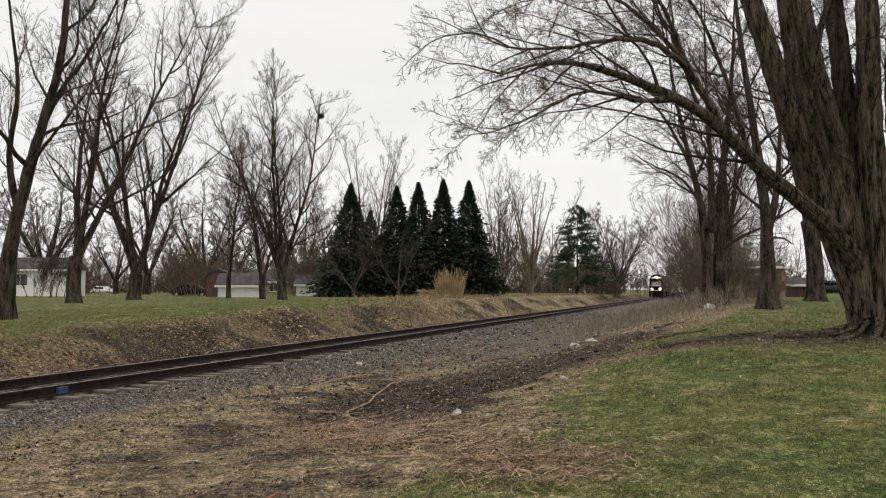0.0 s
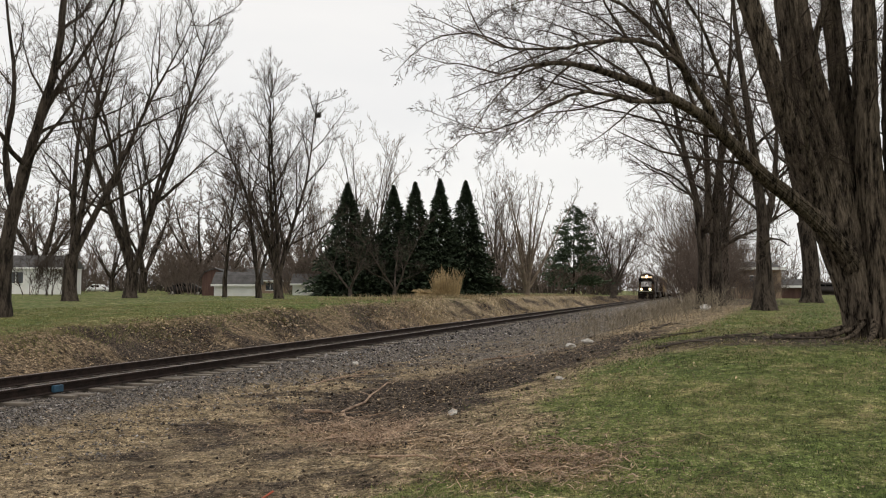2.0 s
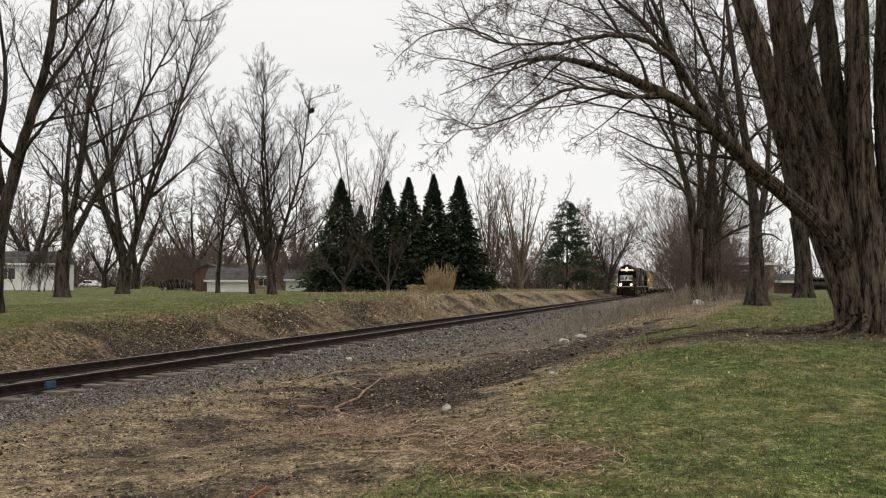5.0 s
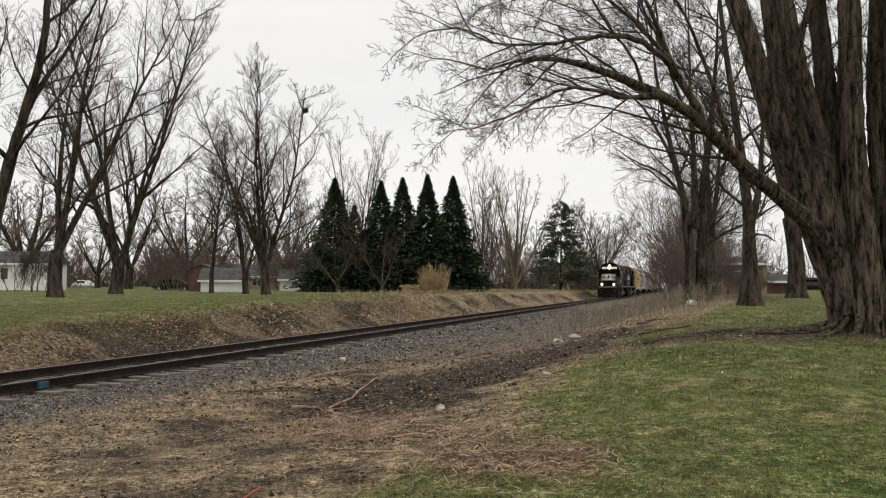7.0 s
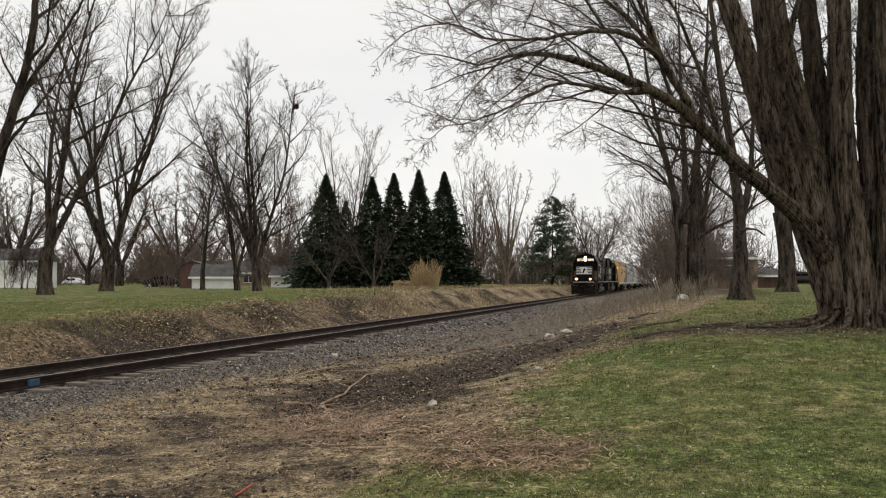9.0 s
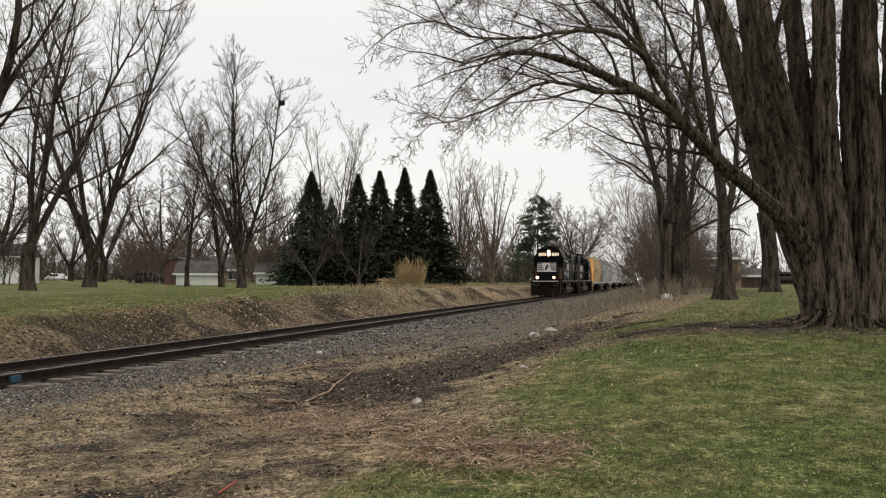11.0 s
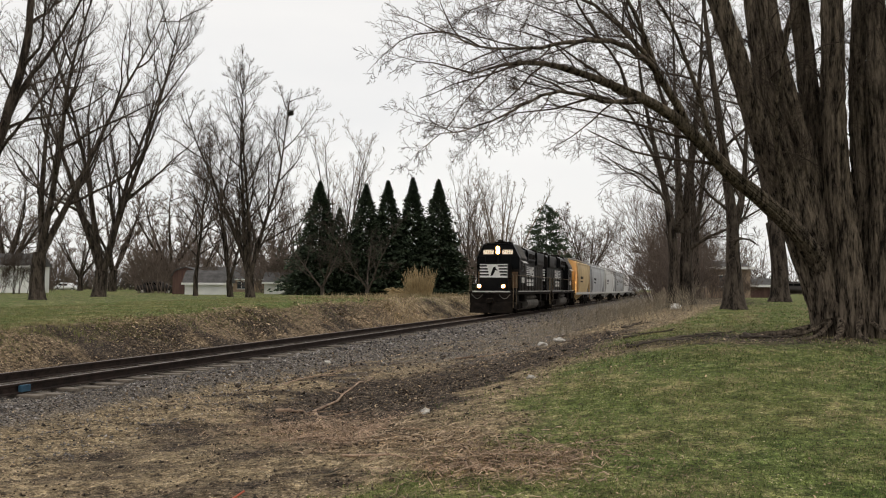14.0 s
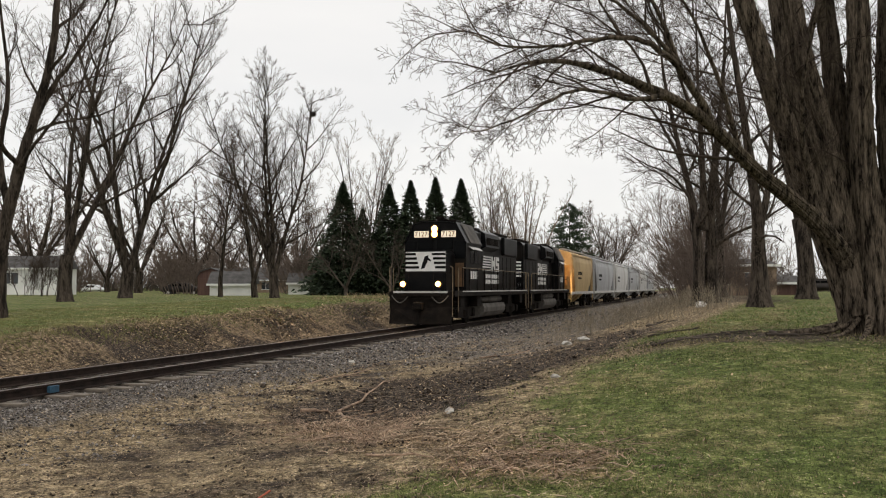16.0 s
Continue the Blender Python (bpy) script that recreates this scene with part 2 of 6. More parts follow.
    damp = n.new("ShaderNodeMapRange")
    damp.inputs[1].default_value, damp.inputs[2].default_value = 0.4, 0.62
    damp.inputs[3].default_value, damp.inputs[4].default_value = 0.72, 1.36
    l.new(add(tex(5.5, 9.0), 0.5, add(tex(15.0, 7.0), 0.5, None, 0), 0), damp.inputs[0])
    both = n.new("ShaderNodeMath")
    both.operation = "MULTIPLY"
    l.new(spread_value.outputs[0], both.inputs[0])
    l.new(damp.outputs[0], both.inputs[1])
    l.new(both.outputs[0], grit.inputs["Value"])
    l.new(c, grit.inputs["Color"])
    l.new(grit.outputs[0], b.inputs["Base Color"])
    b.inputs["Roughness"].default_value = 0.95
    b.inputs["Specular IOR Level"].default_value = 0.2
    bp = n.new("ShaderNodeBump")
    bp.inputs["Strength"].default_value, bp.inputs["Distance"].default_value = 1.0, 0.15
    l.new(add(fine, 0.35, add(tex(11.0, 6.0), 0.8, None, 0), 0), bp.inputs["Height"])
    l.new(bp.outputs[0], b.inputs["Normal"])
    return m


GROUND = ground_material()


# ---- mesh helpers ----
def mesh_object(name, verts, faces, material, parent=None, label="", smooth=False):
    me = bpy.data.meshes.new(name)
    me.from_pydata([tuple(v) for v in verts], [], [tuple(q) for q in faces])
    me.materials.append(material)
    if smooth:
        me.polygons.foreach_set("use_smooth", [True] * len(me.polygons))
    me.update()
    ob = new(name, me)
    if parent:
        ob.parent = parent
    return tagged(ob, label)


def array_object(name, verts, corners, sides, material, parent=None, label="", smooth=False):
    """A mesh of faces that all have the same number of corners, from numpy arrays."""
    verts, corners = np.asarray(verts, np.float32).reshape(-1, 3), np.asarray(corners, np.int32).reshape(-1)
    me = bpy.data.meshes.new(name)
    me.vertices.add(len(verts))
    me.vertices.foreach_set("co", verts.ravel())
    me.loops.add(len(corners))
    me.loops.foreach_set("vertex_index", corners)
    me.polygons.add(len(corners) // sides)
    me.polygons.foreach_set("loop_start", np.arange(0, len(corners), sides, dtype=np.int32))
    me.materials.append(material)
    me.update(calc_edges=True)
    me.validate()
    if smooth:
        me.polygons.foreach_set("use_smooth", np.ones(len(me.polygons), bool))
    ob = new(name, me)
    if parent:
        ob.parent = parent
    return tagged(ob, label)


def part(name, bm, material, parent, label="", smooth=False):
    me = bpy.data.meshes.new(name)
    bm.to_mesh(me)
    bm.free()
    me.materials.append(material)
    if smooth:
        me.polygons.foreach_set("use_smooth", [True] * len(me.polygons))
    ob = new(name, me)
    ob.parent = parent
    return tagged(ob, label)


def box(bm, x0, x1, y0, y1, z0, z1, bevel=0.0):
    made = bmesh.ops.create_cube(bm, size=1.0, matrix=Matrix.LocRotScale(((x0 + x1) / 2, (y0 + y1) / 2, (z0 + z1) / 2), None, (x1 - x0, y1 - y0, z1 - z0)))
    if bevel:
        edges = {e for v in made["verts"] for e in v.link_edges}
        bmesh.ops.bevel(bm, geom=list(edges), offset=bevel, segments=2, affect="EDGES", profile=0.5)
    return bm


def rod(bm, a, b, r, sides=8, r2=None):
    a, b = Vector(a), Vector(b)
    m = Matrix.Translation((a + b) / 2) @ (b - a).to_track_quat("Z", "Y").to_matrix().to_4x4()
    bmesh.ops.create_cone(bm, cap_ends=True, segments=sides, radius1=r, radius2=r if r2 is None else r2, depth=(b - a).length, matrix=m)
    return bm


def prism(bm, outline, y0, y1):
    """A solid of the outline (x, z) from y0 to y1."""
    a = [bm.verts.new((x, y0, z)) for x, z in outline]
    b = [bm.verts.new((x, y1, z)) for x, z in outline]
    bm.faces.new(a)
    bm.faces.new(b[::-1])
    for i in range(len(a)):
        j = (i + 1) % len(a)
        bm.faces.new((a[i], b[i], b[j], a[j]))
    bmesh.ops.recalc_face_normals(bm, faces=bm.faces)
    return bm


def empty(name, label, category, group="", at=None):
    ob = new(name)
    ob.empty_display_size = 0.2
    if at:
        ob.matrix_basis = at
    return tagged(ob, label, category, group)


# ---- the ground: one sheet with the track bed, the far bank and the rising lawn ----
def step(v, a, b):
    t = np.clip((v - a) / (b - a), 0, 1)
    return t * t * (3 - 2 * t)


def waves(x, y, size, seed):
    """Smooth irregular waves between about -1 and 1."""
    rng = np.random.RandomState(seed)
    s = 0
    for k in range(7):
        a, p, q = rng.uniform(0, 6.28), rng.uniform(0, 6.28), size * rng.uniform(0.6, 1.7)
        s = s + np.sin((x * math.cos(a) + y * math.sin(a)) * 6.28 / q + p)
    return s / 3.5


def lie(x, y):
    """Height of the ground at x, y (arrays or numbers)."""
    x, y = np.asarray(x, float), np.asarray(y, float)
    c = x - TRACK_X
    ridge = np.interp(y, [-20, 0, 6, 16, 35, 60, 200, 600], [0.0, 0.02, 0.18, 0.78, 0.92, 1.05, 0.9, 0.6])
    flat = -0.3 + 0.06 * waves(x, y, 5.0, 3) + 0.1 * step(y, 30, 5)
    edge = -3.1 + 0.25 * waves(y, y * 0.3, 9.0, 5)
    near = flat + (ridge - flat) * step(x, edge - 3.2, edge + 4.0)
    near = near - 0.14 * np.exp(-((x + 4.75) / 1.2) ** 2 - ((y - 14.4) / 2.3) ** 2)
    top = np.interp(y, [-60, 10, 19, 28, 41, 50, 90, 200, 600], [0.45, 0.45, 0.52, 0.76, 0.98, 1.04, 0.95, 0.6, 0.5])
    lawn = 0.93 + 0.05 * waves(x, y, 30.0, 8)
    far_top = top + (lawn - top) * step(-x, 19, 34)
    foot = -0.42
    far = foot + (far_top - foot) * step(-c, 3.0 + 0.2 * waves(y, x, 4.0, 6), 6.1 + 0.4 * waves(y, x * 0, 7.0, 7))
    far = far + 0.05 * waves(x, y, 1.7, 4) * step(-c, 2.7, 4.0) * step(-c, 8.5, 5.5)
    z = np.where(c > 0, near, far)
    bed = -0.235 - 0.3 * step(np.abs(c), 1.4, 3.1)
    z = np.where(c > 0, bed + (z - bed) * step(c, 2.4, 3.9), bed + (z - bed) * step(-c, 2.4, 3.2))
    rough = step(c, 2.6, 3.6) * step(x, 0.5, -2.5) + 0.6 * step(-c, 2.6, 3.4) * step(-c, 7.5, 6.0)
    return z + 0.012 * waves(x, y, 0.7, 9) + rough * (0.02 * waves(x * 0.6, y, 0.42, 14) + 0.022 * waves(x, y, 1.1, 15))


def height(x, y):
    return float(lie(x, y))


def zones(x, y):
    c = x - TRACK_X
    lawn_edge = np.interp(y, [0, 5, 7, 8, 9.5, 12, 13.2, 16, 19.5, 24.6, 36, 52, 80], [-2.9, -2.8, -2.5, -2.2, -2.4, -2.9, -2.6, -2.4, -1.6, -0.1, 1.0, 2.3, 4.5])
    worn = step(y, 18.5, 15.5) * step(y, 7.5, 9.5)
    right = step(x, lawn_edge - 0.6 - 0.3 * worn, lawn_edge + 0.6 + 1.9 * worn)
    foot = np.exp(-((x - lawn_edge + 0.9) / 0.9) ** 2) * step(y, 14, 17) * step(y, 46, 36)
    left = step(-c, 4.9, 6.2)
    bare = np.exp(-((x - 1.0) / 3.2) ** 2 - ((y - 17.3) / 1.9) ** 2)
    strip = np.exp(-((x + 3.9) / 1.2) ** 2 - ((y - 10.0 + (x + 3.9) * 0.75) / 0.9) ** 2) + 0.8 * np.exp(-((x + 1.5) / 0.95) ** 2 - ((y - 7.7) / 1.0) ** 2) + 0.4 * np.exp(-((x + 2.2) / 0.7) ** 2 - ((y - 9.3) / 0.9) ** 2)
    weeds = step(y, 24, 32) * step(x, -7.8, -6.8) * step(x, 1.0, -0.5)
    return {"lawn": np.clip(np.maximum(right - 0.8 * bare, left), 0, 1),
            "bank": step(-c, 2.2, 2.8) * step(-c, 6.2, 5.0),
            "sand": step(-c, 3.0, 3.6) * step(-c, 8.0, 6.0) * step(y, 44, 58) * step(y, 140, 110) * 0.85,
            "litter": np.clip(strip + weeds * 0.22, 0, 1),
            "mud": np.clip(1.35 * step(-c, 2.4, 3.2) * step(-c, 6.2, 4.6) * np.clip(0.34 + 0.5 * waves(x, y, 6.0, 12) + 0.35 * waves(x, y, 2.1, 31), 0, 1) + 1.8 * np.exp(-((x + 4.8) / 1.35) ** 2 - ((y - 14.8) / 2.7) ** 2) + 0.45 * np.exp(-((x + 4.0) / 1.1) ** 2 - ((y - 21.0) / 5.0) ** 2) + step(c, 2.6, 3.6) * step(x, -2.0, -3.2) * np.clip(0.4 + 0.36 * waves(x, y, 2.6, 17) - 0.3 * step(x, -5.5, -7.5) * step(y, 15, 10), 0, 1) + 0.75 * np.exp(-((x + 2.2) / 0.9) ** 2 - ((y - 23.0) / 4.0) ** 2) + 0.38 * foot + 0.6 * step(y, 38, 48) * step(x, -4, -1) * step(x, 6, 3) + 1.0 * bare, 0, 1),
            "gravel": step(np.abs(c), 2.7, 1.5) + 0.62 * step(c, 9.8, 6.8) * step(c, 0, 1) * np.clip(step(y, 15, 26) + 0.3 * step(c, 3.6, 2.0), 0, 1)}


def spread(dense0, dense1, pitch, lo, hi, grow=1.12):
    mid = list(np.arange(dense0, dense1, pitch))
    out, s = [], pitch
    v = mid[-1]
    while v < hi:
        s *= grow
        v += s
        out.append(v)
    inn, s, v = [], pitch, dense0
    while v > lo:
        s *= grow
        v -= s
        inn.append(v)
    return np.array(inn[::-1] + mid + out)


def make_ground():
    xs, ys = spread(-19.5, 5.0, 0.17, -900, 900), spread(4.0, 40.0, 0.22, -300, 1500, 1.06)
    gx, gy = np.meshgrid(xs, ys)
    gz = lie(gx, gy)
    nx, ny = len(xs), len(ys)
    i = np.arange(ny - 1)[:, None] * nx + np.arange(nx - 1)[None, :]
    quads = np.stack([i, i + 1, i + nx + 1, i + nx], -1)
    ob = array_object("ground", np.stack([gx, gy, gz], -1), quads, 4, GROUND, smooth=True)
    for key, v in zones(gx, gy).items():
        a = ob.data.attributes.new(key, "FLOAT", "POINT")
        a.data.foreach_set("value", np.clip(v, 0, 1).astype(np.float32).ravel())
    tagged(ob, "early spring lawn, bare dirt, leaf-littered bank and gravel track bed", "ground", kind="structure")


make_ground()


# ---- the track ----
def make_track():
    track = empty("railway_track", "rusty single railway track on grey ballast", "railway track")
    shape = [(-0.075, -0.17), (0.075, -0.17), (0.075, -0.155), (0.012, -0.135), (0.012, -0.045), (0.036, -0.035), (0.036, -0.004), (-0.036, -0.004), (-0.036, -0.035), (-0.012, -0.045), (-0.012, -0.135), (-0.075, -0.155)]
    for side in (-0.7525, 0.7525):
        rail = part("rail", prism(bmesh.new(), [(TRACK_X + side + x, z) for x, z in shape], -60, 420), RAIL, track)
        part("rail_head", box(bmesh.new(), TRACK_X + side - 0.03, TRACK_X + side + 0.03, -60, 420, -0.0035, 0.004), RAIL_TOP, rail, "worn shiny running surface")
    rng = random.Random(5)
    base = box(bmesh.new(), -1.28, 1.28, -0.11, 0.11, -0.17, 0, 0.012)
    me = bpy.data.meshes.new("tie")
    base.to_mesh(me)
    base.free()
    me.materials.append(TIE)
    for k in range(250):
        tie = new("tie", me)
        tie.parent = track
        tie.matrix_basis = pose(TRACK_X + rng.uniform(-0.07, 0.07), 4 + k * 0.53 + rng.uniform(-0.05, 0.05), -0.19 + rng.uniform(-0.03, 0.012), 0, rng.uniform(-0.8, 0.8), rng.uniform(-2, 2))


make_track()


# ---- bare trees ----
def unit(v):
    return v / (np.linalg.norm(v, axis=-1, keepdims=True) + 1e-9)


def tubes(paths, radii, sides, start, ridge=0.0):
    """Tapered tubes along many paths at once: paths (n, k, 3), radii (n, k). ridge: depth of the bark's furrows."""
    n, k = paths.shape[:2]
    d = unit(np.gradient(paths, axis=1))
    ref = np.where(np.abs(d[:, :1, 2:]) > 0.6, np.array([0.31, 0.95, 0.05]), np.array([0.05, 0.1, 0.99]))
    u = unit(np.cross(d, ref))
    v = np.cross(d, u)
    a = np.arange(sides) * (2 * math.pi / sides)
    wide = radii[:, :, None] * np.ones(sides)
    if ridge:
        s = np.arange(k)[None, :, None]
        q = np.arange(n)[:, None, None]
        wide = wide * (1 + ridge * (np.abs(np.sin(5.5 * a + 0.31 * s + q)) + 0.6 * np.sin(3 * a - 0.17 * s + 2 * q) + 0.5 * np.abs(np.sin(9 * a + 0.5 * np.sin(0.9 * s) + q)) - 0.9))
        if sides > 40:
            wide = wide + 0.013 * (np.abs(np.sin(9.5 * a + 1.1 * np.sin(0.37 * s + q) + 0.2 * s)) + np.abs(np.sin(13.5 * a - 1.3 * np.sin(0.29 * s + a) + 2 * q)) - 1.2 + 0.8 * np.sin(1.7 * s + 3 * a)) * np.minimum(1, radii[:, :, None] / 0.15)
    ring = paths[:, :, None] + wide[..., None] * (np.cos(a)[:, None] * u[:, :, None] + np.sin(a)[:, None] * v[:, :, None])
    row = np.arange(n)[:, None, None] * (k * sides) + np.arange(k - 1)[None, :, None] * sides
    i, j = row + np.arange(sides), row + (np.arange(sides) + 1) % sides
    return ring.reshape(-1, 3), (np.stack([i, j, j + sides, i + sides], -1) + start).reshape(-1, 4)


class Wood:
    """Grows a bare tree rank by rank: 0 trunk, 1 limbs, 2 branches, 3 and on twigs."""

    def __init__(self, seed, ranks, thin=0.006, rise=0.3, wander=0.15, droop=0.0, around=16, ridge=0.03, coarse=False):
        self.round, self.ridge, self.coarse = around, ridge, coarse
        self.rng = np.random.RandomState(seed)
        self.ranks, self.thin, self.rise, self.wander, self.droop = ranks, thin, rise, wander, droop
        self.meshes = {"trunk": [[], [], 0], "limb": [[], [], 0], "twig": [[], [], 0]}

    def paths(self, p, d, length, rank, steps):
        pts, d = [p], unit(d)
        for _ in range(steps):
            d = d + self.rng.normal(0, self.wander * (0.3, 0.8, 1.0, 0.8, 0.6)[min(rank, 4)], d.shape)
            d[:, 2] += self.rise * (0.35, 1.0, 0.8, 0.45, 0.3)[min(rank, 4)] * 2 / steps - (self.droop if rank >= 3 else 0)
            d = unit(d)
            pts.append(pts[-1] + d * (length / steps)[:, None])
        return np.stack(pts, 1)

    def add(self, paths, r0, r1, rank, flare=0.0):
        t = np.linspace(0, 1, paths.shape[1])
        radii = r0[:, None] + (r1 - r0)[:, None] * t ** 0.7
        if flare:
            radii = radii * (1 + flare * np.exp(-t * 12))
        store = self.meshes["trunk" if rank == 0 else "limb" if rank == 1 else "twig"]
        v, q = tubes(paths, np.maximum(radii, self.thin * 0.5), (self.round, 7, 3 if self.coarse else 4, 3, 3, 3)[rank], store[2], self.ridge if rank == 0 else 0.0)
        store[0].append(v)
        store[1].append(q)
        store[2] += len(v)

    def grow(self, paths, r0, length, rank):
        while rank < len(self.ranks):
            count, start, angle, ratio = self.ranks[rank]
            n, k = paths.shape[:2]
            f = start + (0.985 - start) * (np.arange(count)[None] + self.rng.uniform(0.05, 0.95, (n, count))) / count
            x = f * (k - 1)
            i = np.minimum(x.astype(int), k - 2)
            rows = np.arange(n)[:, None]
            a, b = paths[rows, i], paths[rows, i + 1]
            at = a + (b - a) * (x - i)[..., None]
            axis = unit(b - a)
            turn = self.rng.uniform(0, 6.28, (n, 1)) + np.arange(count) * 2.4 + self.rng.uniform(-0.5, 0.5, (n, count))
            side = unit(np.cross(axis, np.stack([np.cos(turn), np.sin(turn), 0.3 + 0 * turn], -1)))
            if rank >= 1:
                side[..., 2] = np.where(side[..., 2] < -0.3, side[..., 2] * 0.4, side[..., 2])
            w = np.radians(angle * self.rng.uniform(0.65, 1.3, (n, count)))[..., None]
            d = axis * np.cos(w) + side * np.sin(w)
            l = length[:, None] * ratio * (1.05 - 0.6 * f) * self.rng.uniform(0.7, 1.3, (n, count))
            r = np.maximum(self.thin, np.minimum(r0[:, None] * (1 - 0.75 * f) * 0.55, l * (0.017, 0.013, 0.009, 0.006, 0.005)[min(rank, 4)]))
            rank += 1
            steps = ((9, 8, 6, 3, 2, 2), (9, 4, 3, 2, 1, 1), (9, 4, 2, 1, 1, 1))[int(self.coarse)][rank]
            length, r0 = l.ravel(), r.ravel()
            paths = self.paths(at.reshape(-1, 3), d.reshape(-1, 3), length, rank, steps)
            if rank >= 4 and steps == 2:
                paths = paths[:, ::2]
            self.add(paths, r0, np.maximum(self.thin * 0.6, r0 * 0.25), rank)

    def stem(self, p, d, length, r0, r1, rank=0, flare=0.0, steps=12):
        p, d, length, r0, r1 = np.array([p], float), np.array([d], float), np.array([length]), np.array([r0]), np.array([r1])
        s = self.paths(p, d, length, rank, steps)
        self.add(s, r0, r1, rank, flare)
        self.grow(s, r0, length, rank)
        return s[0]

    def limb(self, pts, r0, r1, rank=1, fine=4, flare=0.0):
        """A limb along a given line, smoothed, with its branches."""
        pts = np.asarray(pts, float)
        t = np.linspace(0, len(pts) - 1, (len(pts) - 1) * fine + 1)
        pts = np.stack([np.interp(t, np.arange(len(pts)), pts[:, k]) for k in range(3)], 1)
        for _ in range(4):
            pts[1:-1] = (pts[:-2] + 2 * pts[1:-1] + pts[2:]) / 4
        pts[1:-1] += self.rng.normal(0, 0.012, pts[1:-1].shape)
        self.add(pts[None], np.array([r0]), np.array([r1]), rank, flare)
        self.grow(pts[None], np.array([r0]), np.array([np.linalg.norm(np.diff(pts, axis=0), axis=1).sum()]), rank)
        return pts

    def build(self, name, label, category, at, bark=None, twig=None, group=""):
        tree = empty(name, label, category, group, at)
        for nm, (verts, faces, _) in self.meshes.items():
            if verts:
                ob = array_object({"trunk": "trunk", "limb": "limb_work", "twig": "crown"}[nm], np.concatenate(verts), np.concatenate(faces), 4, (twig or TWIG) if nm == "twig" else (bark or BARK_DARK), tree, smooth=True)
                if nm == "twig":
                    tagged(ob, kind="stuff")
        return tree


VIEW_RIGHT = (0.96, 0.28)


def maple(seed, tall, trunk_r, forks, fork_h, spread_deg, counts=(14, 9, 7, 3), thin=0.007, lean=(0, 0), bare=0.1, slim=0.42, rise=0.3, angle=44, coarse=False, leans=None):
    """A broad bare tree: a short trunk that forks into rising stems. leans: the tilt of each stem along the track's far side, in degrees."""
    w = Wood(seed, [(counts[0], bare, angle, slim), (counts[1], 0.12, 42, 0.46), (counts[2], 0.12, 38, 0.54), (counts[3], 0.12, 32, 0.66)], thin, rise, wander=0.16, coarse=coarse)
    base = w.paths(np.array([[0, 0, -0.25]]), np.array([[lean[0], lean[1], 1.0]]), np.array([fork_h + 0.25]), 0, 8)
    w.add(base, np.array([trunk_r]), np.array([trunk_r * 0.84]), 0, 0.6)
    turn = w.rng.uniform(0, 6.28)
    forks = len(leans) if leans else forks
    for k in range(forks):
        a = turn + k * 6.28 / forks + w.rng.uniform(-0.3, 0.3)
        s = math.tan(radians(spread_deg * w.rng.uniform(0.7, 1.2)))
        r = trunk_r * (0.84 if forks == 1 else 0.66 if forks == 2 else 0.52)
        way = np.array([s * math.cos(a) + lean[0], s * math.sin(a) + lean[1], 1])
        if leans:
            t = math.tan(radians(leans[k]))
            way = np.array([VIEW_RIGHT[0] * t, VIEW_RIGHT[1] * t + w.rng.uniform(-0.2, 0.2), 1])
        w.stem(base[0, -1] - np.array([0, 0, 0.25]), way, (tall - fork_h) * w.rng.uniform(0.9, 1.04), r, 0.012)
    return w


def place(x, y, turn=0.0, sink=0.0):
    return pose(x, y, height(x, y) - sink, 0, 0, turn)


LAWN_TREES = "bare trees on the lawn across the track"
leaner = Wood(11, [(9, 0.3, 48, 0.36), (8, 0.1, 44, 0.38), (6, 0.12, 40, 0.5), (5, 0.12, 36, 0.6), (2, 0.15, 34, 0.7)], 0.005, rise=0.2, wander=0.18, around=24)
leaner.limb([(-22.05, 23.9, 0.45), (-21.95, 23.9, 2.13), (-21.8, 23.9, 3.14), (-21.5, 23.9, 4.48), (-21.0, 23.9, 5.94), (-20.54, 23.9, 7.4), (-20.0, 23.9, 8.97), (-19.82, 23.9, 10.8), (-19.7, 23.9, 12.8), (-19.6, 24.0, 15.0)], 0.3, 0.06, 0, 4, 0.5)
for line, r0 in (([(-21.57, 23.9, 4.3), (-21.95, 23.9, 5.4), (-21.94, 23.9, 6.6), (-21.57, 23.9, 8.0), (-21.93, 23.9, 9.9), (-22.2, 23.9, 11.8), (-22.3, 23.9, 14.0)], 0.15),
                 ([(-20.7, 24.0, 7.0), (-20.4, 24.2, 8.0), (-19.58, 24.3, 8.84), (-18.8, 24.3, 10.0), (-18.1, 24.3, 10.95), (-17.6, 24.3, 12.4)], 0.11),
                 ([(-21.2, 23.8, 5.3), (-20.26, 23.5, 6.2), (-19.4, 23.5, 7.0), (-18.6, 23.5, 7.9), (-18.2, 23.5, 8.9)], 0.08)):
    leaner.limb(line, r0, 0.015)
leaner.build("bare_tree", "leaning bare deciduous tree on the lawn across the track", "tree", None, group=LAWN_TREES)
maple(12, 20, 0.42, 3, 2.6, 14, leans=(-5, 21, 8), rise=0.4, counts=(14, 8, 6, 3), slim=0.36).build("bare_tree", "tall bare deciduous tree forking low on the lawn", "tree", place(-34.0, 42.0), group=LAWN_TREES)
maple(13, 20.5, 0.5, 4, 1.8, 16, counts=(13, 8, 6, 3), thin=0.0075, leans=(-20, -6, 9, 19), rise=0.42, angle=38, slim=0.36).build("bare_tree", "tall bare deciduous tree with several stems on the lawn", "tree", place(-38.4, 53.5), group=LAWN_TREES)
